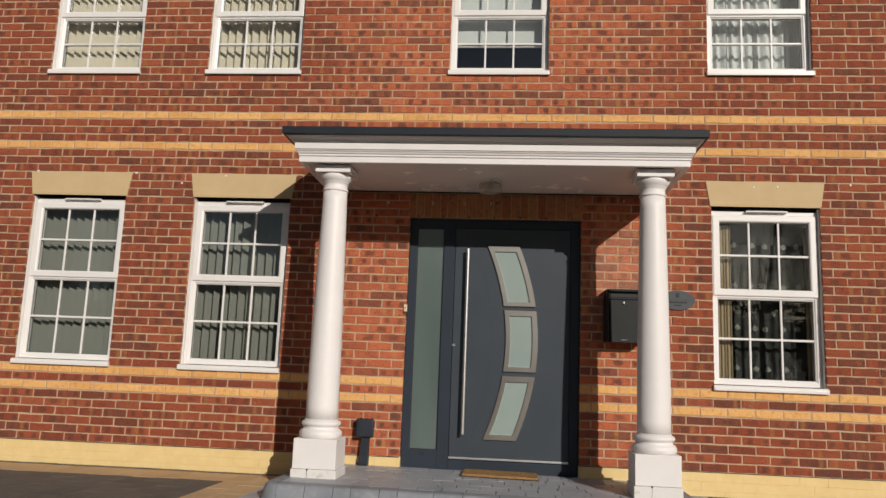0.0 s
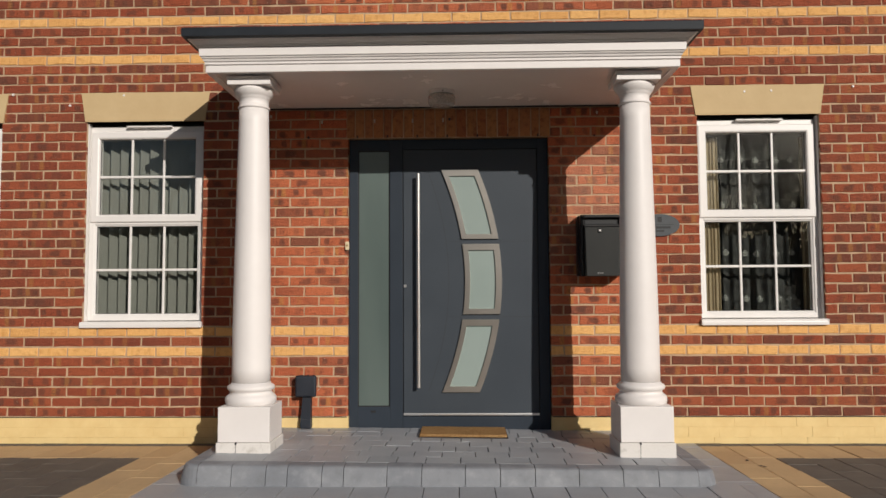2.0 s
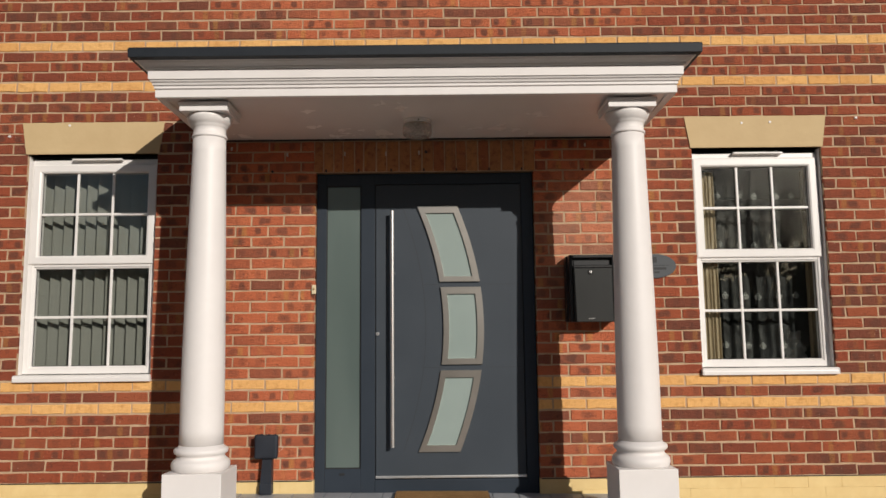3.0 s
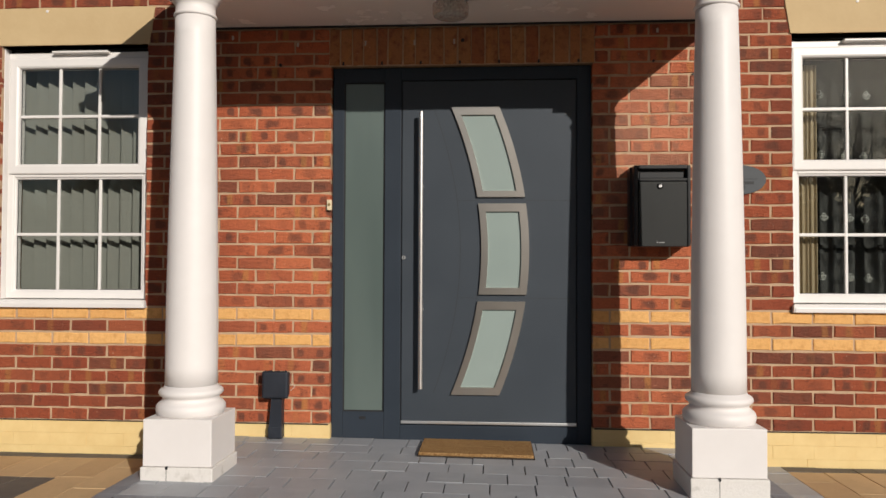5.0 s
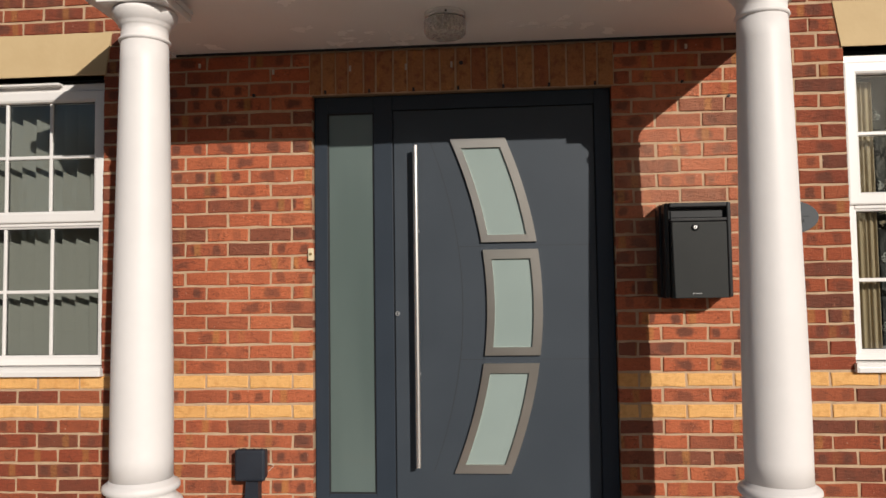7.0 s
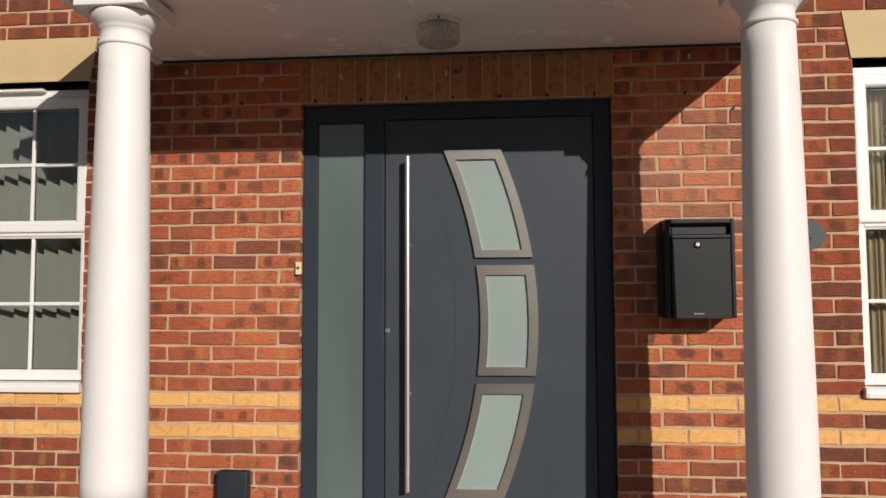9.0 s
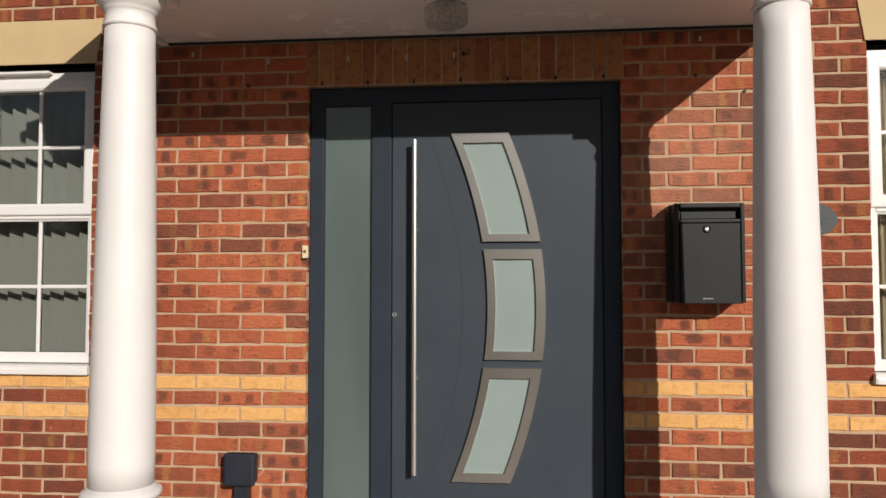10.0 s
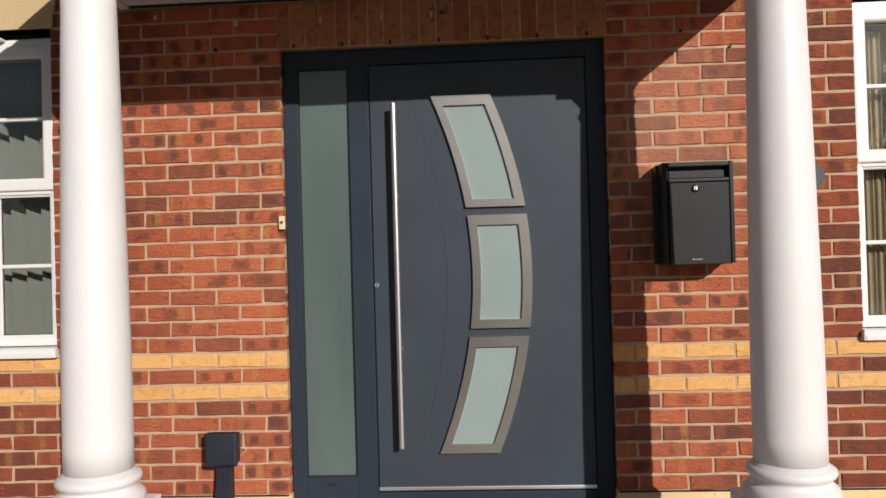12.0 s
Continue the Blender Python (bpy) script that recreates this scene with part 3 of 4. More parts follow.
def lace_flower(x, z, s):
    """A little clover of three loops on a stalk, sewn to the net."""
    bm = bmesh.new()
    for dx, dz in ((-0.6, 0.0), (0.6, 0.0), (0.0, 0.75)):
        n = 14
        a = [(bm.verts.new((s * (dx + 0.5 * math.cos(k * math.tau / n)), 0, s * (dz + 0.5 * math.sin(k * math.tau / n)))),
              bm.verts.new((s * (dx + 0.26 * math.cos(k * math.tau / n)), -0.003, s * (dz + 0.26 * math.sin(k * math.tau / n))))) for k in range(n)]
        for k in range(n):
            bm.faces.new((a[k][0], a[(k + 1) % n][0], a[(k + 1) % n][1], a[k][1]))
    add_box(bm, -0.1 * s, 0.1 * s, -0.003, 0.0, -1.1 * s, -0.1 * s)
    add_box(bm, -0.7 * s, 0.7 * s, -0.003, 0.0, -0.85 * s, -0.62 * s)
    solid("lace_motif", bm, M_LACE, "white lace flower sewn on a net curtain", "lace flower", (x, 0.238, z), "lace flowers")


for z in (0.94, 1.29, 1.66, 2.02):
    for k, dx in enumerate((-0.20, -0.05, 0.05, 0.21, 0.33)):
        lace_flower(xr + dx + 0.012 * math.sin(z * 40 + k), z + 0.006 * math.sin(k * 5 + z), 0.022)


def statuette():
    """A squat seated animal figure: body, head, paws and ears in one mesh."""
    bm = bmesh.new()
    add_lathe(bm, [(0.052, 0), (0.060, 0.015), (0.064, 0.045), (0.060, 0.080), (0.046, 0.112), (0.034, 0.128), (0.012, 0.134)], 20)
    for x, y, z, r in ((0.0, -0.006, 0.158, 0.043), (-0.034, -0.004, 0.196, 0.016), (0.034, -0.004, 0.196, 0.016), (0.0, -0.040, 0.150, 0.018),
                       (-0.048, -0.030, 0.075, 0.024), (0.048, -0.030, 0.075, 0.024), (-0.040, -0.044, 0.018, 0.025), (0.040, -0.044, 0.018, 0.025)):
        bmesh.ops.create_uvsphere(bm, u_segments=14, v_segments=9, radius=r, matrix=pose(x, y, z))
    solid("statuette", bm, M_STATUE, "small pale ceramic figurine on a window sill", "figurine", (xr + 0.335, 0.345, SILL + 0.085), smooth=True)


statuette()
solid("inner_sill", box(-HALF + 0.002, HALF - 0.002, 0.145, 0.45, 0.055, 0.085, 0.004), M_UPVC, "white inner window sill", "sill", (xr, 0, SILL))

# ---- front door ----
YD = 0.040
door = thing("door_1", "closed anthracite front door with curved steel-framed glass panels", "door", (0, 0, 0), kind="structure")
fb = bmesh.new()
add_box(fb, -0.757, -0.690, YD, YD + 0.08, -0.04, 2.170, 0.003)
add_box(fb, -0.690, -0.447, YD + 0.001, YD + 0.08, 2.086, 2.169, 0.003)
add_box(fb, -0.690, -0.447, YD + 0.001, YD + 0.08, -0.04, 0.144, 0.003)
add_box(fb, -0.447, -0.350, YD, YD + 0.08, -0.04, 2.169, 0.003)
add_box(fb, -0.350, 0.676, YD, YD + 0.08, 2.094, 2.169, 0.003)
add_box(fb, 0.676, 0.757, YD, YD + 0.08, -0.04, 2.170, 0.003)
add_box(fb, -0.350, 0.676, YD - 0.004, YD + 0.08, -0.04, 0.072, 0.003)
part("door_frame", fb, M_FRAME, door)
part("seal", ring(bmesh.new(), -0.352, 0.678, 0.07, 2.096, 0.016, YD + 0.014, YD + 0.03, 0.0), M_RUBBER, door)
part("sidelight_pane", box(-0.693, -0.444, YD + 0.016, YD + 0.03, 0.141, 2.089), M_SIDEGLASS, door, "tall satin glass sidelight pane")
part("sidelight_bead", ring(bmesh.new(), -0.693, -0.444, 0.141, 2.089, 0.010, YD + 0.006, YD + 0.02, 0.002), M_RUBBER, door)
leaf = part("door_leaf", box(-0.344, 0.670, YD + 0.004, YD + 0.07, 0.096, 2.088, 0.003), M_DOOR, door, "flat anthracite door leaf")
part("threshold_strip", box(-0.346, 0.672, YD - 0.004, YD + 0.05, 0.079, 0.096, 0.003), M_ALU, door, "bright aluminium strip")
part("drain_cover", box(-0.590, -0.554, YD - 0.003, YD + 0.004, 0.101, 0.116, 0.002), M_RUBBER, door)
YL = YD + 0.004


def arc(x0, k, z):
    return x0 - k * (z - 1.09) ** 2


def curved_outline(l, kl, r, kr, z0, z1, n=14):
    zs = [z0 + (z1 - z0) * i / n for i in range(n + 1)]
    return [(arc(r, kr, z), z) for z in zs], [(arc(l, kl, z), z) for z in zs]


def glass_light(zo0, zo1, zi0, zi1):
    """One curved light: a steel surround with a bevelled inner lip and a frosted pane."""
    ro, lo = curved_outline(0.123, 0.250, 0.400, 0.245, zo0, zo1)
    ri, li = curved_outline(0.161, 0.250, 0.355, 0.245, zi0, zi1)
    outer, inner = ro + lo[::-1], ri + li[::-1]
    bm = bmesh.new()
    loops = []
    for pts, y in ((outer, YL), (outer, YL - 0.017), (outer, YL - 0.018), (inner, YL - 0.018), (inner, YL + 0.002)):
        loops.append([bm.verts.new((x, y, z)) for x, z in pts])
    n = len(outer)
    for a, b in zip(loops, loops[1:]):
        for i in range(n):
            j = (i + 1) % n
            bm.faces.new((a[i], a[j], b[j], b[i]))
    surround = part("glass_surround", bm, M_STEEL, door, "brushed steel surround")
    pm = bmesh.new()
    add_prism(pm, inner, YL - 0.0035, YL + 0.001)
    part("frosted_pane", pm, M_FROST, surround, "pale green frosted glass")


for z in ((1.402, 1.931, 1.438, 1.884), (0.834, 1.364, 0.874, 1.317), (0.252, 0.794, 0.295, 0.746)):
    glass_light(*z)

# flat dark strips; their colour stands in for shade in the engraved lines
gr = bmesh.new()
prev = None
for i in range(33):
    z = 0.26 + 1.66 * i / 32
    x = arc(0.000, 0.225, z)
    cur = [gr.verts.new((x + side, YL - 0.0006, z)) for side in (-0.0016, 0.0016)]
    if prev:
        gr.faces.new((prev[0], prev[1], cur[1], cur[0]))
    prev = cur
for z in (1.383, 0.814):
    add_box(gr, arc(0.0, 0.225, z), 0.112, YL - 0.0006, YL + 0.001, z - 0.0012, z + 0.0012)
    add_box(gr, 0.385, 0.668, YL - 0.0006, YL + 0.001, z - 0.0012, z + 0.0012)
part("groove_shade", gr, M_GROOVESHADE, leaf, "fine dark strips drawn for the shaded engraved arc and lines")

handle = part("pull_handle", add_tube(bmesh.new(), (-0.226, YL - 0.062, 0.290), (-0.226, YL - 0.062, 1.896), 0.0125, 0.0125, 20), M_BAR, door, "long round steel pull bar")
for z in (0.75, 1.46):
    part("handle_post", add_tube(bmesh.new(), (-0.226, YL - 0.055, z), (-0.226, YL + 0.002, z), 0.008, 0.008, 12), M_STEEL, handle)
    part("bolt", add_tube(bmesh.new(), (-0.213, YL - 0.062, z), (-0.209, YL - 0.062, z), 0.005, 0.005, 8), M_CHROME, handle)
lk = part("lock", add_tube(bmesh.new(), (-0.332, YL - 0.008, 1.048), (-0.332, YL + 0.001, 1.048), 0.011, 0.012, 20), M_CHROME, door, "round chrome lock cylinder")
part("keyhole", box(-0.334, -0.330, YL - 0.0095, YL - 0.006, 1.040, 1.056), M_RUBBER, lk)

# soldier course above the door
soldier = solid("trim", box(-0.775, 0.775, 0.010, 0.10, 2.173, 2.395), M_DARKMORTAR, "soldier course of orange bricks over the front door", "brick course", kind="structure")

# ---- portico ----
XL, XR, YC = -1.268, 1.237, -0.790


def porch_level(x):
    """The porch paving falls gently towards the east."""
    return -0.0105 * (x + 1.45)


def column(cx, label):
    root = thing("column", label, "column", (cx, YC, 0), "portico columns")
    low = porch_level(cx + 0.17) - 0.004
    pb = box(-0.163, 0.163, -0.163, 0.163, 0.062, 0.280, 0.004)
    part("plinth", pb, M_WHITE, root)
    part("plinth_foot", box(-0.172, 0.172, -0.172, 0.172, low, 0.060, 0.006), M_CHIPPED, root, "chipped white foot block")
    part("notch", box(-0.052, -0.040, -0.1735, -0.163, 0.050, 0.064, 0.002), M_RUBBER, root)
    part("crack", box(-0.0475, -0.0450, -0.1727, -0.166, low + 0.006, 0.052), M_BLACKFILL, root)
    base = [(0.150, 0.279), (0.158, 0.288), (0.163, 0.307), (0.161, 0.325), (0.152, 0.337), (0.143, 0.343), (0.138, 0.347), (0.133, 0.355), (0.132, 0.363), (0.137, 0.369),
            (0.146, 0.375), (0.151, 0.385), (0.149, 0.397), (0.140, 0.405), (0.128, 0.409), (0.124, 0.421)]
    part("base", add_lathe(bmesh.new(), base, 64), M_WHITE, root, smooth=True)
    shaft = [(0.1225 - 0.0275 * max(0, (i / 20 - 0.15) / 0.85) ** 1.25, 0.419 + (2.205 - 0.419) * i / 20) for i in range(21)]
    part("shaft", add_lathe(bmesh.new(), shaft, 64), M_WHITE, root, smooth=True)
    cap = [(0.095, 2.203), (0.101, 2.206), (0.104, 2.212), (0.102, 2.219), (0.0945, 2.223), (0.0945, 2.262), (0.099, 2.268), (0.103, 2.272), (0.104, 2.280), (0.110, 2.286), (0.122, 2.300), (0.130, 2.320), (0.131, 2.332), (0.124, 2.340)]
    part("capital", add_lathe(bmesh.new(), cap, 64), M_WHITE, root, smooth=True)
    ab = bmesh.new()
    add_box(ab, -0.140, 0.140, -0.140, 0.140, 2.340, 2.372, 0.003)
    add_box(ab, -0.146, 0.146, -0.146, 0.146, 2.372, 2.394, 0.003)
    part("abacus", ab, M_WHITE, root)


column(XL, "white painted round portico column on a square plinth")
column(XR, "white painted round portico column on a square plinth")

CX = -0.022
canopy = thing("porch_canopy", "white moulded flat porch canopy with a dark roof edge", "canopy", (CX, 0, 2.398))
MOULD = [(0.000, 0.000), (0.002, 0.003), (0.002, 0.044), (-0.005, 0.045), (-0.005, 0.050), (0.008, 0.051), (0.008, 0.064), (0.001, 0.065), (0.001, 0.069), (0.014, 0.070), (0.018, 0.080),
         (0.012, 0.082), (0.012, 0.087), (0.024, 0.088), (0.026, 0.094), (0.020, 0.096), (0.034, 0.099), (0.036, 0.147), (0.026, 0.149), (0.026, 0.153), (0.046, 0.154), (0.050, 0.162),
         (0.044, 0.164), (0.060, 0.168), (0.068, 0.176), (0.080, 0.183), (0.074, 0.186), (0.092, 0.188), (0.092, 0.196)]
cb = bmesh.new()
prev = None
for d, z in MOULD:
    w, y = 1.500 + d, -0.998 - d
    loop = [cb.verts.new(p) for p in ((-w, -0.001, z), (-w, y, z), (w, y, z), (w, -0.001, z))]
    if prev:
        for i in range(3):
            cb.faces.new((prev[i], prev[i + 1], loop[i + 1], loop[i]))
    prev = loop
cb.faces.new([v for v in prev][::-1])
inner = [cb.verts.new(p) for p in ((-1.458, -0.001, 0.0), (-1.458, -0.967, 0.0), (1.458, -0.967, 0.0), (1.458, -0.001, 0.0))]
cb.verts.ensure_lookup_table()
for i in range(3):
    cb.faces.new((cb.verts[i + 1], cb.verts[i], inner[i], inner[i + 1]))
up = [cb.verts.new((v.co.x, v.co.y, 0.016)) for v in inner]
for i in range(3):
    cb.faces.new((inner[i + 1], inner[i], up[i], up[i + 1]))
bmesh.ops.recalc_face_normals(cb, faces=cb.faces[:])
part("cornice", cb, M_WHITE, canopy, "white stepped timber cornice")
part("soffit", box(-1.460, 1.460, -0.969, -0.002, 0.012, 0.030), M_SOFFIT, canopy, "plain white soffit board")
part("soffit_bead", box(-1.456, 1.456, -0.016, -0.002, 0.002, 0.013, 0.003), M_RUBBER, canopy)
rb = bmesh.new()
prev = None
for d, z in ((0.100, 0.190), (0.112, 0.192), (0.114, 0.240), (0.108, 0.248), (0.06, 0.254)):
    w, y = 1.500 + d, -1.024 - d
    loop = [rb.verts.new(p) for p in ((-w, -0.001, z), (-w, y, z), (w, y, z), (w, -0.001, z))]
    if prev:
        for i in range(3):
            rb.faces.new((prev[i], prev[i + 1], loop[i + 1], loop[i]))
    else:
        rb.faces.new(loop)
    prev = loop
rb.faces.new(prev[::-1])
bmesh.ops.recalc_face_normals(rb, faces=rb.faces[:])
part("roof_edge", rb, M_LEAD, canopy, "dark felt roof edge")

lamp = thing("ceiling_lamp", "round pressed-glass ceiling lamp, unlit, under the porch", "lamp", (-0.034, -0.440, 2.410))
part("base_plate", add_lathe(bmesh.new(), [(0.090, -0.012), (0.092, -0.009), (0.092, 0.0)], 40), M_SOFFIT, lamp, "flat off-white base plate", True)
part("base_ring", add_lathe(bmesh.new(), [(0.088, -0.026), (0.091, -0.024), (0.091, -0.014), (0.088, -0.012)], 40), M_CHROME, lamp, smooth=True)
part("screw", add_tube(bmesh.new(), (0.010, -0.096, -0.018), (0.010, -0.088, -0.018), 0.005, 0.005, 10), M_RUBBER, lamp)
lg = bmesh.new()
rings = []
for r, z, k in ((0.070, -0.026, 0.0), (0.088, -0.029, 0.6), (0.094, -0.040, 1.0), (0.094, -0.086, 1.0), (0.087, -0.099, 1.0), (0.066, -0.107, 0.6), (0.03, -0.109, 0.2)):
    rings.append([lg.verts.new(((r + 0.0012 * k * math.cos(i * math.pi)) * math.cos(i * math.tau / 72), (r + 0.0012 * k * math.cos(i * math.pi)) * math.sin(i * math.tau / 72), z)) for i in range(72)])
for a, b in zip(rings, rings[1:]):
    for i in range(72):
        lg.faces.new((a[i], a[(i + 1) % 72], b[(i + 1) % 72], b[i]))
lg.faces.new(rings[-1])
part("glass_shade", lg, M_LAMPGLASS, lamp, "ribbed clear pressed glass shade")

# ---- things on the wall and porch ----
lb = thing("letterbox", "black metal wall letterbox with a lock", "letterbox", (1.1185, 0.0, 1.109))
part("body", box(-0.163, 0.157, -0.090, -0.002, 0.004, 0.447, 0.008), M_BOXBLACK, lb)
part("housing", box(-0.1535, 0.1535, -0.130, -0.088, 0.0, 0.449, 0.006), M_BOXBLACK, lb)
fr = bmesh.new()
add_box(fr, -0.1535, -0.130, -0.168, -0.129, 0.004, 0.449, 0.009, 3)
add_box(fr, 0.134, 0.1535, -0.169, -0.129, 0.004, 0.449, 0.006)
add_box(fr, -0.131, 0.135, -0.168, -0.129, 0.427, 0.449, 0.005)
add_box(fr, -0.131, 0.135, -0.167, -0.129, 0.360, 0.376, 0.004)
part("front_rim", fr, M_BOXBLACK, lb)
# slot back and flap coloured black to stand in for the recess's shade
part("slot", box(-0.131, 0.135, -0.134, -0.1295, 0.376, 0.427), M_BLACKFILL, lb, "recessed posting slot, its inner shade coloured black")
part("flap", box(-0.118, 0.122, -0.142, -0.133, 0.379, 0.412, 0.003), M_BLACKFILL, lb)
ld = part("door", box(-0.128, 0.132, -0.171, -0.129, 0.0, 0.357, 0.004), M_BOX, lb, "flat black letterbox door")
part("lock", add_lathe(bmesh.new(), [(0.0165, 0.0), (0.0165, 0.006), (0.0145, 0.009), (0.0105, 0.010), (0.0095, 0.007)], 24), M_BOXBLACK, ld, "black collar of the lock", True).matrix_basis = pose(-0.012, -0.170, 0.332, 90)
part("lock_core", add_tube(bmesh.new(), (-0.012, -0.1785, 0.332), (-0.012, -0.171, 0.332), 0.0075, 0.008, 14), M_CHROME, ld)
part("keyway", box(-0.0145, -0.0115, -0.1795, -0.176, 0.326, 0.337), M_RUBBER, ld)
part("maker_mark", box(-0.022, 0.010, -0.1722, -0.1708, 0.020, 0.0245), M_GREYPRINT, ld)
part("maker_mark", add_tube(bmesh.new(), (-0.029, -0.1722, 0.0225), (-0.029, -0.1708, 0.0225), 0.0042, 0.0042, 12), M_GREYPRINT, ld)

pl = thing("house_sign", "oval slate-grey house sign screwed to the brick wall", "sign", (1.580, 0.0, 1.492))
om = bmesh.new()
add_prism(om, [(0.148 * math.cos(i * math.tau / 48), 0.083 * math.sin(i * math.tau / 48)) for i in range(48)], -0.014, -0.001)
soften(om, 0.003, 2, 60)
part("plate", om, M_SLATE, pl)
part("number_bar", box(-0.016, 0.016, -0.0152, -0.0142, 0.022, 0.062), M_BLACKFILL, pl)
part("rule", box(-0.105, 0.105, -0.0152, -0.0142, 0.002, 0.005), M_BLACKFILL, pl)
part("text_bar", box(-0.075, 0.080, -0.0152, -0.0142, -0.026, -0.010), M_BLACKFILL, pl)
part("text_bar", box(-0.030, 0.032, -0.0152, -0.0142, -0.050, -0.038), M_BLACKFILL, pl)

bell = thing("doorbell", "small cream doorbell push beside the door frame", "doorbell", (-0.765, 0.0, 1.323))
part("body", box(-0.014, 0.014, -0.020, -0.001, 0.0, 0.062, 0.004), M_CREAMP, bell)
part("button", add_tube(bmesh.new(), (0, -0.024, 0.033), (0, -0.018, 0.033), 0.007, 0.008, 14), M_BRASS, bell, "brass push button")

socket = thing("outdoor_socket", "dark navy outdoor socket box on a short conduit post", "socket", (-1.060, -0.004, 0.0))
part("box", box(-0.068, 0.068, -0.066, 0.0, 0.240, 0.380, 0.010, 3), M_NAVY, socket)
lid = part("lid", box(-0.077, 0.077, -0.082, -0.060, 0.233, 0.389, 0.014, 3), M_NAVY, socket, "rounded square lid")
# crumbs of dead leaf and dirt caught along the lid's top
crumbs = bmesh.new()
crumb_rng = random.Random(5)
for k in range(16):
    cx_, cr = crumb_rng.uniform(-0.062, 0.066), crumb_rng.uniform(0.003, 0.0065)
    bmesh.ops.create_icosphere(crumbs, subdivisions=1, radius=cr, matrix=pose(cx_, crumb_rng.uniform(-0.076, -0.064), 0.389, 0, 0, 40 * k))
part("leaf_dirt", crumbs, M_RUBBER, lid, "dark crumbs of dead leaf and dirt along the top edge")
pb = bmesh.new()
add_prism(pb, [(-0.040, 0.0), (0.034, 0.0), (0.036, 0.236), (-0.026, 0.236), (-0.031, 0.17), (-0.040, 0.06)], -0.058, -0.001)
soften(pb, 0.008)
part("post", pb, M_NAVY, socket)
part("collar", box(-0.044, 0.038, -0.062, -0.001, 0.0, 0.07, 0.006), M_NAVY, socket)
loop_bm = bmesh.new()
arc_pts = [(0.074 + 0.026 * math.sin(k * math.pi / 9), -0.016, 0.270 + 0.036 * (k / 9) + 0.010 * math.sin(k * math.pi / 9)) for k in range(10)]
for a, b in zip(arc_pts, arc_pts[1:]):
    add_tube(loop_bm, a, b, 0.0018, 0.0018, 6)
part("wire", loop_bm, M_OLDPLUG, socket, "short loop of pale wire")

for x, y, turn in ((1.985, -0.775, 20), (1.96, -0.61, 75), (2.00, -0.80, 130)):
    lf = bmesh.new()
    rim = [lf.verts.new((0.016 * math.cos(k * math.tau / 10) * (1.0 + 0.2 * math.sin(k * 2.3)), 0.009 * math.sin(k * math.tau / 10), 0.004 + 0.003 * math.sin(k * 1.7))) for k in range(10)]
    top = lf.verts.new((0, 0, 0.002))
    for k in range(10):
        lf.faces.new((rim[k], rim[(k + 1) % 10], top))
    solid("dead_leaf", lf, M_BARK, "small curled dead leaf lying on the drive", "leaf", (x, y, DRIVE + 0.001), "dead leaves").rotation_euler.z = radians(turn)

mat_ = thing("doormat", "brown coir doormat lying in front of the door", "doormat", (0.102, -0.185, porch_level(0.102)))
mat_.rotation_euler.y = radians(0.6)
mb = box(-0.305, 0.305, -0.176, 0.158, 0.006, 0.024, 0.005)
part("coir_top", mb, M_COIR, mat_)
part("backing", box(-0.312, 0.312, -0.183, 0.165, 0.0, 0.007), M_COIRDARK, mat_)

for x, z in ((-1.355, 2.351), (-0.963, 2.304), (1.130, 2.355)):
    solid("wall_plug", box(-0.006, 0.006, -0.006, 0.004, -0.012, 0.012, 0.002), M_OLDPLUG, "white plastic wall plug in the brickwork", "wall plug", (x, 0, z), "wall plugs")
for x, z in ((-0.037, 2.309), (-0.270, 2.306), (-0.559, 2.307)):
    solid("wall_plug", box(-0.005, 0.005, -0.006, 0.004, -0.015, 0.015, 0.002), M_OLDPLUG, "white plastic wall plug in the brickwork", "wall plug", (x, 0, z), "wall plugs")
for x, z, r in ((0.012, 2.315, 0.011), (-1.066, 2.185, 0.009), (1.107, 2.180, 0.007), (1.330, 2.100, 0.007)):
    solid("drilled_hole", add_tube(bmesh.new(), (0, -0.005, 0), (0, 0.004, 0), r, r, 12), M_BLACKFILL, "small dark drilled hole in the brickwork", "hole", (x, 0, z), "drilled holes")
for i in range(7):
    solid("weep_hole", box(-0.006, 0.006, -0.003, 0.004, 0.0, 0.020, 0.002), M_BLACKFILL, "small black weep vent under the soldier bricks", "weep vent", (-0.69 + 0.2285 * i, 0, 2.178), "weep vents")


# ---- bare trees across the drive ----
def tree(x, y, h, seed):
    rng = random.Random(seed)
    root = thing("tree", "bare winter tree with fine branches", "tree", (x, y, DRIVE - 0.05))
    trunk, crown = bmesh.new(), bmesh.new()

    def grow(bm, p, d, length, r, depth):
        steps = 3
        for i in range(steps):
            q = p + d * length / steps
            add_tube(bm, p, q, r, r * 0.86, 6 if depth < 3 else 3)
            p, r = q, r * 0.86
            d = (d + Vector((rng.uniform(-1, 1), rng.uniform(-1, 1), rng.uniform(-0.4, 0.8))) * 0.16).normalized()
            if depth < 6 and (i > 0 or depth > 0):
                for _ in range(2 if depth < 2 else 1):
                    side = Vector((rng.uniform(-1, 1), rng.uniform(-1, 1), rng.uniform(-0.1, 0.9))).normalized()
                    grow(crown, p, (d * 0.6 + side * 0.75).normalized(), length * rng.uniform(0.55, 0.8), r * 0.6, depth + 1)

    grow(trunk, Vector((0, 0, 0)), Vector((0, 0, 1)), h * 0.42, h * 0.022, 0)
    part("trunk", trunk, M_BARK, root)
    part("crown", crown, M_BARK, root, "crown of bare twigs")


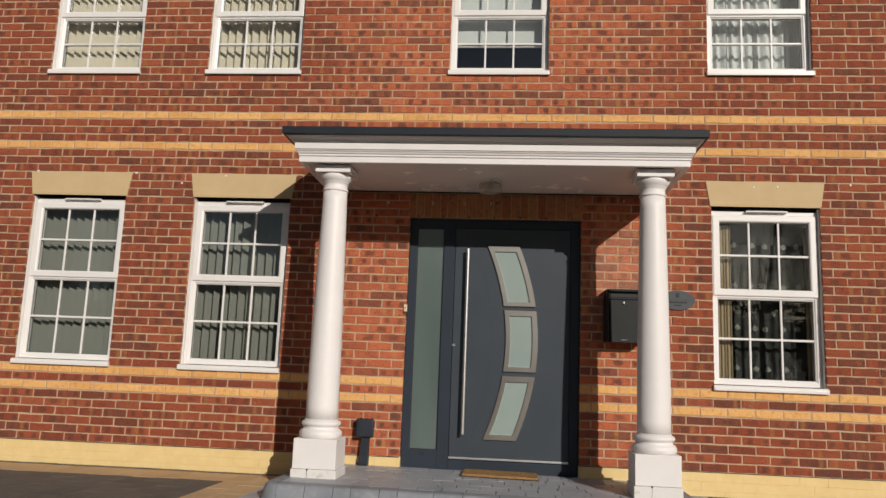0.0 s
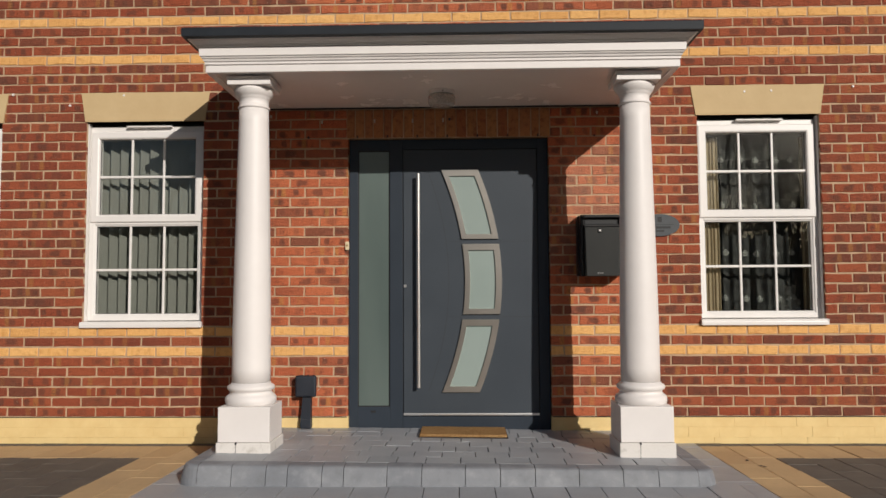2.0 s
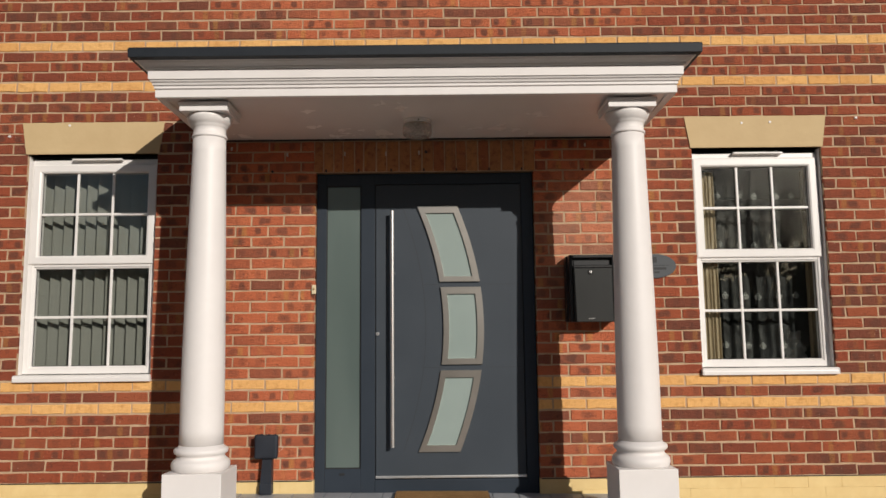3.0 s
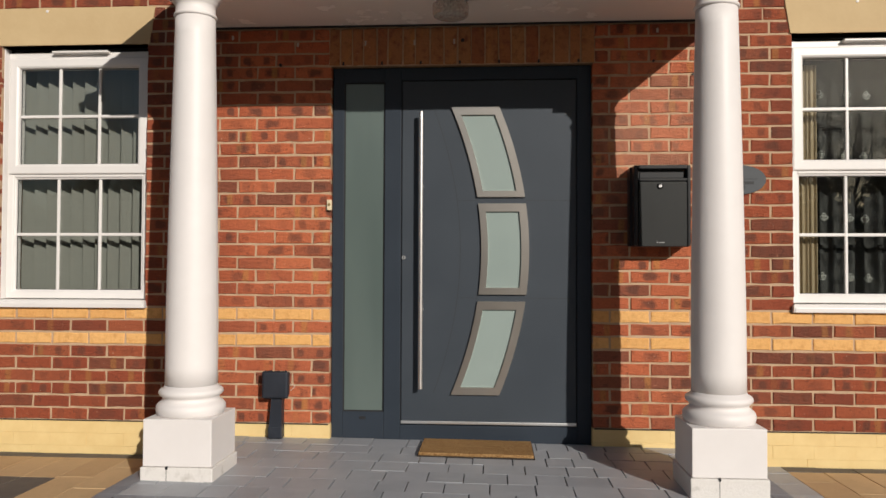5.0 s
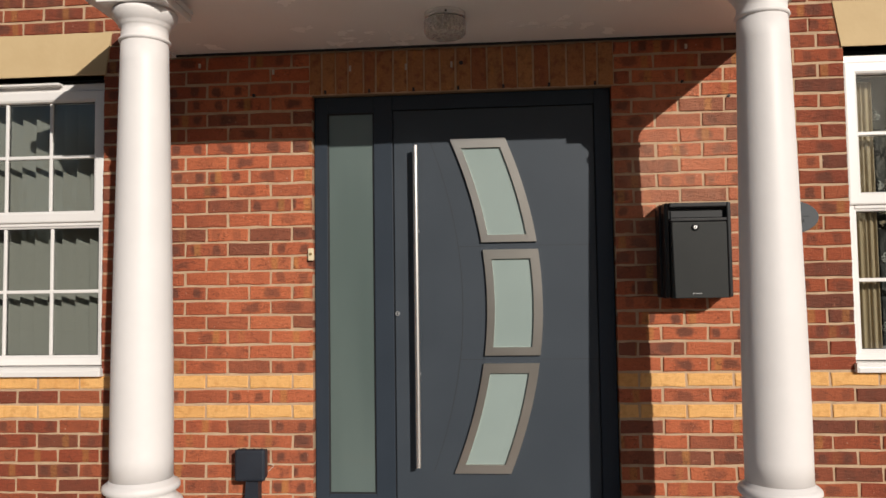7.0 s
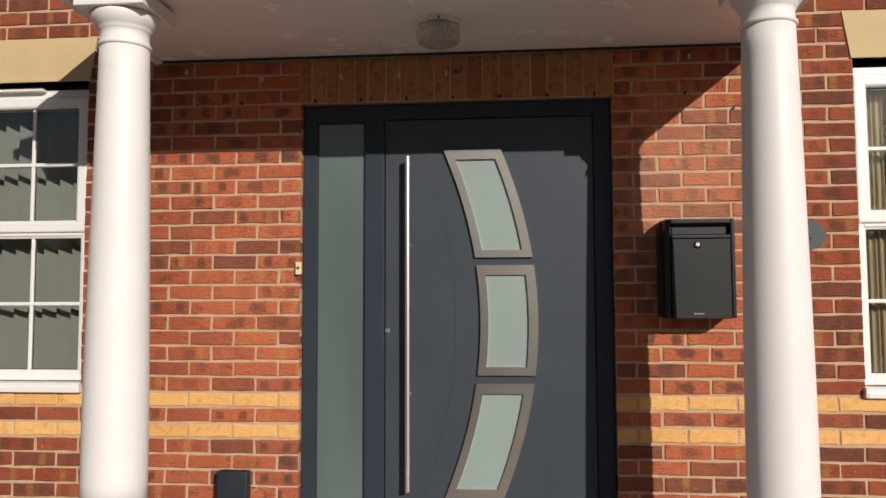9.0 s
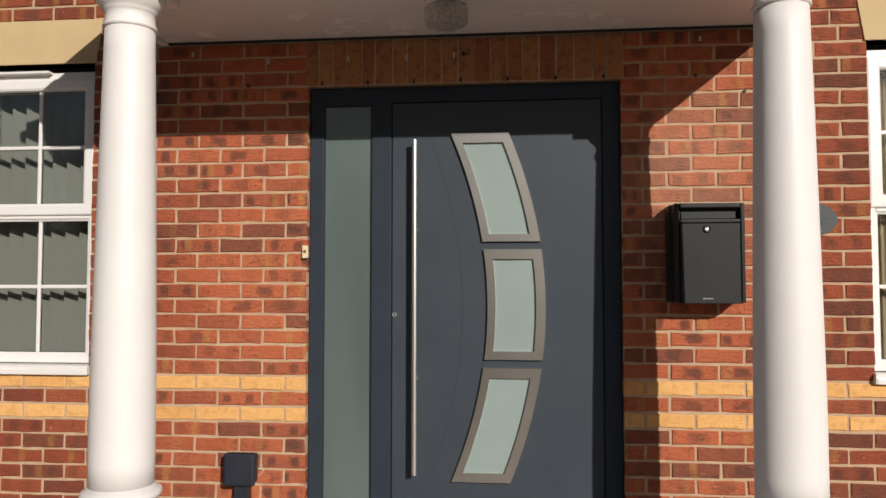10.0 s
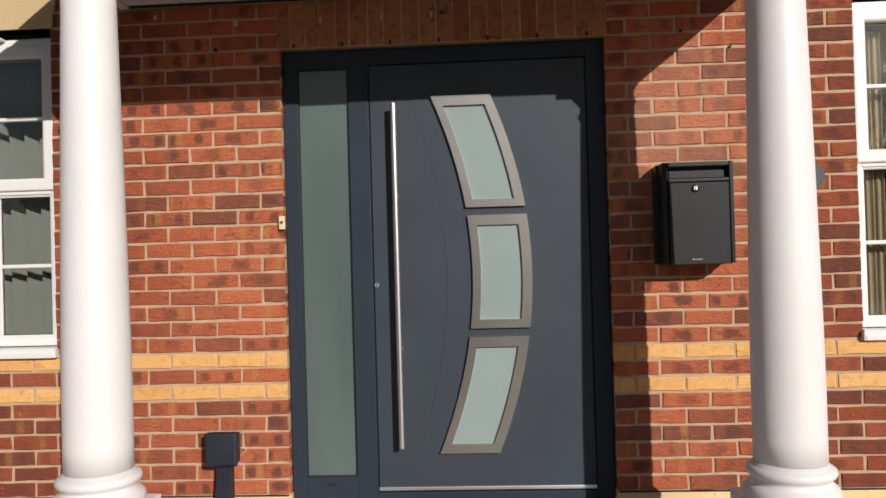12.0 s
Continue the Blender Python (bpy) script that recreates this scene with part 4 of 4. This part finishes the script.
for k, (tx, ty, th) in enumerate(((10.5, -18.0, 6.6), (6.5, -20.5, 7.0), (15.0, -19.5, 7.2), (2.0, -22.5, 7.4), (20.0, -22.0, 7.8),
                                  (-11.0, -17.0, 7.0), (-17.0, -19.5, 7.5), (-7.0, -20.5, 7.0), (-23.0, -21.0, 8.0), (-2.5, -23.0, 7.2), (12.0, -32.0, 10.6), (16.5, -34.0, 11.2), (21.0, -32.5, 10.8), (26.0, -34.5, 11.4),
                                  (-15.0, -33.0, 10.6), (-20.0, -32.0, 11.0), (-25.0, -34.0, 11.4), (-30.0, -33.0, 11.0))):
    tree(tx, ty, th, 3 + 5 * k)


def hedge(x0, x1, y, h):
    """A loose dark hedge of many small leaf blades, added out of view to darken reflections."""
    rng = random.Random(21)
    verts, faces = [], []

    def crest(x):
        return h * (0.82 + 0.12 * math.sin(x * 1.3) * math.sin(x * 0.47 + 1) + 0.06 * math.sin(x * 3.1))

    n = 160
    for i in range(n + 1):
        x = x0 + (x1 - x0) * i / n
        verts += [(x, y + 0.3 * math.sin(x * 2.1), 0.0), (x, y + 0.3 * math.sin(x * 2.1 + 1), crest(x) * 0.9)]
    faces += [(2 * i, 2 * i + 2, 2 * i + 3, 2 * i + 1) for i in range(n)]
    for _ in range(26000):
        x, dy = rng.uniform(x0, x1), rng.gauss(0, 0.5)
        z = crest(x) * 1.08 * rng.random() ** 0.6
        c, r = Vector((x, y + dy, z)), 0.12
        a = Vector((rng.uniform(-1, 1), rng.uniform(-1, 1), rng.uniform(-1, 1))) * r
        b = Vector((rng.uniform(-1, 1), rng.uniform(-1, 1), rng.uniform(-1, 1))) * r
        k = len(verts)
        verts += [tuple(c - a), tuple(c + b), tuple(c + a), tuple(c - b)]
        faces.append((k, k + 1, k + 2, k + 3))
    me = bpy.data.meshes.new("hedge")
    me.from_pydata(verts, [], faces)
    me.materials.append(M_LEAF)
    ob = new("hedge", me)
    ob.location = (0, 0, DRIVE - 0.05)
    tagged(ob, "dark hedge added out of view to darken the window reflections", "hedge", kind="stuff")


# unseen hedge, added to block the low sky mirrored in glass and steel
hedge(-36, 36, -25.5, 5.0)


# ---- pieces: bricks, pavers ----
def piece_mesh(rng, lx, ly, lz, chamfer=0.004, axis="wall"):
    """One block with a chamfered face: front towards -y for walls, top towards +z for paving. UV 'piece' spans the face."""
    hx, c = lx / 2, chamfer
    hw = (lz if axis == "wall" else ly) / 2
    wob = 0.0024 if axis == "wall" and chamfer > 0.002 else 0.0005
    j = lambda k=1.0: rng.uniform(-wob, wob) * k
    edge = [(-hx, -hw), (-hx / 3, -hw), (hx / 3, -hw), (hx, -hw), (hx, hw), (hx / 3, hw), (-hx / 3, hw), (-hx, hw)]
    edge = [(u + j(), v + j()) for u, v in edge]
    inner = [(u - math.copysign(c, u) * (1 + j(200)) if abs(u) > hx * 0.9 else u, v - math.copysign(c, v) * (1 + j(250))) for u, v in edge]
    if axis == "wall":
        rings = [[(u, ly, v) for u, v in edge], [(u, c * 0.8, v) for u, v in edge], [(u, j(0.8), v) for u, v in inner]]
    else:
        rings = [[(u, v, -lz) for u, v in edge], [(u, v, -c) for u, v in edge], [(u, v, 0) for u, v in inner]]
    verts = [p for r in rings for p in r]
    n = 8
    faces = [tuple(range(2 * n, 3 * n))] + [(a + i, a + (i + 1) % n, a + n + (i + 1) % n, a + n + i) for a in (0, n) for i in range(n)]
    return verts, faces


def uv_of(v, axis):
    return (v[0] / 0.075, (v[2] if axis == "wall" else v[1]) / 0.075)


def make_mesh(name, verts, faces, uvs, mat):
    me = bpy.data.meshes.new(name)
    me.from_pydata(verts, [], faces)
    layer = me.uv_layers.new(name="piece")
    loop_verts = np.empty(len(me.loops), dtype=np.int32)
    me.loops.foreach_get("vertex_index", loop_verts)
    layer.data.foreach_set("uv", np.asarray(uvs, dtype=np.float32)[loop_verts].ravel())
    me.materials.append(mat)
    me.update()
    return me


def lay(specs, parent, mat, name, near, axis, limit=300, stuff_label="", chamfer=0.004):
    """Lay pieces (x, y, z, lx, ly, lz, turn): those in the near stretch as parts of their own, the rest joined."""
    rng = random.Random(len(specs))
    shared, joined = {}, ([], [], [])
    count = 0
    for s in sorted(specs, key=lambda s: abs(s[0]) + 0.4 * abs(s[2] - 1.2)):
        x, y, z, lx, ly, lz, turn = s
        if near(s) and count < limit:
            count += 1
            key = (round(lx, 3), round(ly, 3), round(lz, 3), count % 5)
            if key not in shared:
                v, f = piece_mesh(rng, lx, ly, lz, chamfer, axis)
                shared[key] = make_mesh(name, v, f, [uv_of(p, axis) for p in v], mat)
            ob = new(name, shared[key])
            ob.parent = parent
            ob.matrix_basis = pose(x, y, z, 0, turn, 0) if axis == "wall" else pose(x, y, z, rng.uniform(-0.3, 0.3), rng.uniform(-0.3, 0.3), turn)
        else:
            v, f = piece_mesh(rng, lx, ly, lz, chamfer, axis)
            m = pose(x, y, z, 0, turn, 0) if axis == "wall" else pose(x, y, z, 0, 0, turn)
            k = len(joined[0])
            joined[0].extend(tuple(m @ Vector(p)) for p in v)
            joined[1].extend(tuple(i + k for i in q) for q in f)
            joined[2].extend(uv_of(p, axis) for p in v)
    if joined[0]:
        ob = new(name + "work", make_mesh(name, *joined, mat))
        ob.parent = parent
        tagged(ob, stuff_label, kind="stuff")


def spans(x0, x1, holes):
    """What is left of a course from x0 to x1 once the holes are taken out."""
    out = [(x0, x1)]
    for a, b in holes:
        out = [q for p in out for q in ((p[0], min(p[1], a)), (max(p[0], b), p[1])) if q[1] - q[0] > 0.001]
    return out


rng = random.Random(7)
red, buff, cream = [], [], []
BUFF_Z = (0.525, 0.675, 2.775, 3.075)
rows = int(round((TOP - (-0.15)) / COURSE))
for i in range(rows):
    z0 = -0.150 + i * COURSE
    zc = z0 + COURSE / 2
    holes = [(h[0], h[1]) for h in HOLES if h[2] - 0.001 <= zc <= h[3]]
    if HEAD <= zc <= 2.55:
        f = (zc - HEAD) / 0.225
        holes += [(x - 0.465 - 0.035 * f, x + 0.465 + 0.035 * f) for x, _ in LOWER]
    if 2.175 <= zc <= 2.40:
        holes.append((-0.775, 0.775))
    for a, b in spans(WEST, EAST, holes):
        right = a > -0.5 and zc < 2.40
        phase = (0.182 if right else 0.033) + (0.0 if i % 2 else STRETCH / 2)
        k = math.floor((a - phase) / STRETCH)
        while phase + k * STRETCH < b:
            l, r = max(a, phase + k * STRETCH), min(b, phase + (k + 1) * STRETCH)
            k += 1
            if l - a < 0.03:
                l = a
            if b - r < 0.03:
                r = b
            if r - l < 0.03:
                continue
            half = JOINT / 2
            le, re = (0 if l == a else half), (0 if r == b else half)
            cx = ((l + le) + (r - re)) / 2
            lx = r - re - l - le
            spec = (cx, rng.uniform(-0.0022, 0.0022), zc + rng.uniform(-0.0012, 0.0012), round(lx, 3), 0.055, COURSE - JOINT + rng.choice((-0.002, 0.0, 0.001)), rng.uniform(-0.35, 0.35))
            if z0 < 0.074:
                cream.append((cx, rng.uniform(-0.004, -0.003), zc, round(lx + 0.0114, 4), 0.055, COURSE - 0.0004, 0))
            elif any(abs(z0 - q) < 0.01 for q in BUFF_Z):
                buff.append(spec)
            else:
                red.append(spec)
lay(red, wall, M_BRICK, "brick", lambda s: abs(s[0]) < 1.9 and 0.05 < s[2] < 2.5, "wall", 300, "red and burnt-dark facing bricks")
lay(buff, wall, M_BUFF, "buff_brick", lambda s: s[2] < 1 and abs(s[0]) < 2.9, "wall", 60, "orange buff bricks in two bands")
lay(cream, wall, M_CREAM, "painted_brick", lambda s: abs(s[0]) < 2.6, "wall", 60, "cream painted bricks at the foot of the wall", 0.0012)
cuts = [0.0]
for k in range(19):
    cuts.append(cuts[-1] + rng.choice((0.064, 0.071, 0.078, 0.078, 0.086)))
cuts = [-0.775 + 1.55 * c / (cuts[-1] + 0.078) for c in cuts] + [0.775]
sol = [((a + b) / 2, rng.uniform(-0.002, 0.002), 2.286, round(b - a - 0.008, 3), 0.055, 0.214, rng.uniform(-0.4, 0.4)) for a, b in zip(cuts, cuts[1:])]
lay(sol, soldier, M_SOLDIER, "brick", lambda s: True, "wall", 60)

# porch paving: grey blocks on a solid base with a bullnosed edge
porch = solid("pavement", box(-1.50, 1.50, -1.25, -0.0, DRIVE - 0.1, -0.012), M_JOINT, "raised porch floor of grey block paving", "porch floor", kind="structure")
porch.matrix_world = pose(-1.45, 0, 0, 0, 0.6, 0) @ pose(1.45, 0, 0)
pv = []
y = 0.030
r = 0
while y > -1.17:
    d = 0.173
    y1 = y - d
    x = -1.435
    first = 0.09 if r % 2 else 0.0
    while x < 1.44:
        w = first or rng.choice((0.138, 0.173, 0.208, 0.208))
        first = 0.0
        x1 = min(x + w, 1.44)
        x1 = 1.44 if 1.44 - x1 < 0.06 else x1
        if x1 - x > 0.05:
            pv.append(((x + x1) / 2, (y + y1) / 2, rng.uniform(-0.0015, 0.0015), round(x1 - x - 0.006, 3), d - 0.0015, 0.06, 0))
        x = x1
    y, r = y1, r + 1
lay(pv, porch, M_GREYPAVE, "paver", lambda s: True, "floor", 300, "", 0.0007)



def kerb_block(w):
    """A kerb unit with a rounded nose, seen from the front, w wide."""
    bm = bmesh.new()
    prof = [(-0.106, -0.130), (-0.094, -0.070), (-0.083, -0.024), (-0.074, -0.009), (-0.058, -0.002), (-0.020, 0.000), (0.03, 0.001), (0.03, -0.130)]
    a = [bm.verts.new((-w / 2, y, z)) for y, z in prof]
    b = [bm.verts.new((w / 2, y, z)) for y, z in prof]
    for i in range(len(prof) - 1):
        bm.faces.new((a[i], b[i], b[i + 1], a[i + 1]))
    bm.faces.new(a[::-1])
    bm.faces.new(b)
    bmesh.ops.recalc_face_normals(bm, faces=bm.faces[:])
    return link_mesh("kerb_block", bm, M_KERB)


def kerb_corner():
    """A quarter-round corner unit with the same battered face."""
    bm = bmesh.new()
    prof = [(0.136, -0.130), (0.124, -0.070), (0.113, -0.024), (0.104, -0.009), (0.088, -0.002), (0.050, 0.000), (0.0, 0.001)]
    rings = [[bm.verts.new((-r * math.cos(a * math.pi / 16), -r * math.sin(a * math.pi / 16), z)) for a in range(9)] for r, z in prof[:-1]]
    tip = bm.verts.new((0, 0, 0.001))
    for p, q in zip(rings, rings[1:]):
        for i in range(8):
            bm.faces.new((p[i], p[i + 1], q[i + 1], q[i]))
    for i in range(8):
        bm.faces.new((rings[-1][i], rings[-1][i + 1], tip))
    bmesh.ops.recalc_face_normals(bm, faces=bm.faces[:])
    return link_mesh("kerb_corner", bm, M_KERB)


KERB = {w: kerb_block(w - 0.004) for w in (0.125, 0.20, 0.25)}
PX0, PX1, PY = -1.435, 1.440, -1.185


def kerb_run(length, place):
    """Kerb units of mixed width laid end to end over a length."""
    d = 0.0
    while length - d > 0.01:
        w = rng.choice((0.125, 0.20, 0.20, 0.25))
        if length - d - w < 0.125:
            w = length - d
        ob = new("kerb_block", KERB[w] if w in KERB else kerb_block(w - 0.004))
        ob.parent = porch
        ob.matrix_basis = place(d + w / 2)
        d += w


kerb_run(PX1 - PX0, lambda d: pose(PX0 + d, PY - 0.030, rng.uniform(-0.002, 0.001)))
kerb_run(-PY, lambda d: pose(PX0 - 0.030, PY + d, rng.uniform(-0.002, 0.001), 0, 0, -90))
kerb_run(-PY, lambda d: pose(PX1 + 0.030, PY + d, rng.uniform(-0.002, 0.001), 0, 0, 90))
CORNER = kerb_corner()
for x, turn in ((PX0, 0), (PX1, 90)):
    ob = new("kerb_corner", CORNER)
    ob.parent = porch
    ob.matrix_basis = pose(x, PY, 0, 0, 0, turn)

# drive paving: a grey apron round the porch, tan bands and charcoal fields
apron, tan, dark = [], [], []
LEFT, RIGHT, FRONT = -1.72, 1.80, -1.66


def block(bucket, x0, x1, y0, y1):
    bucket.append(((x0 + x1) / 2, (y0 + y1) / 2, DRIVE + rng.uniform(-0.0015, 0.0015), round(x1 - x0 - 0.005, 3), round(y1 - y0 - 0.005, 3), 0.05, 0))


def strip(pick, x0, x1, ya, yb, step, start):
    """One run of blocks towards the camera, all as wide as the strip."""
    y = ya
    first = start
    while y > yb + 0.02:
        y1 = max(y - first, yb)
        first = step
        block(pick(y1, y), x0, x1, y1, y)
        y = y1


def field(y1, y):
    c = (y + y1) / 2
    return dark if c > -0.10 or c < -0.52 else tan


for side, edge in ((-1, LEFT), (1, RIGHT)):
    for k in range(22):
        a, b = edge + side * 0.19 * k, edge + side * 0.19 * (k + 1)
        x0, x1 = min(a, b), max(a, b)
        if k < 2:
            strip(lambda q, y: dark if (q + y) / 2 > -0.10 else tan, x0, x1, 0.0, -0.10, 0.10, 0.10)
            strip(lambda q, y: tan, x0, x1, -0.10, FRONT - 0.40, 0.40, 0.20 + 0.2 * (k % 2))
        else:
            strip(field, x0, x1, 0.0, -0.10, 0.10, 0.10)
            strip(field, x0, x1, -0.10, -0.52, 0.42, 0.42)
            strip(field, x0, x1, -0.52, FRONT - 0.40, 0.40, 0.20 + 0.2 * (k % 2))
x = LEFT
k = 0
while x < RIGHT - 0.02:
    x1 = min(x + 0.20, RIGHT)
    strip(lambda q, y: apron, x, x1, -1.26, FRONT, 0.40, 0.40)
    strip(lambda q, y: tan, x, x1, FRONT, FRONT - 0.40, 0.20, 0.20)
    x = x1
for x0, x1 in ((LEFT, -1.52), (1.53, RIGHT)):
    strip(lambda q, y: apron, x0, x1, 0.0, -1.26, 0.21, 0.14)
for j in range(10):
    x0, far = LEFT - 0.19 * 22, RIGHT + 0.19 * 22
    x1 = x0 + (0.20 if j % 2 else 0.40)
    while far - x0 > 0.03:
        block(dark, x0, min(x1, far), FRONT - 0.40 - 0.40 * (j + 1), FRONT - 0.40 - 0.40 * j)
        x0, x1 = x1, x1 + 0.40
lay(apron, drive, M_GREYPAVE, "apron_paver", lambda s: True, "floor", 200, "grey apron blocks", 0.0007)
lay(tan, drive, M_TANPAVE, "tan_paver", lambda s: abs(s[0]) < 4.0, "floor", 200, "tan block paving", 0.0007)
lay(dark, drive, M_DARKPAVE, "charcoal_paver", lambda s: abs(s[0]) < 4 and s[1] > -2.2, "floor", 250, "charcoal block paving", 0.0007)
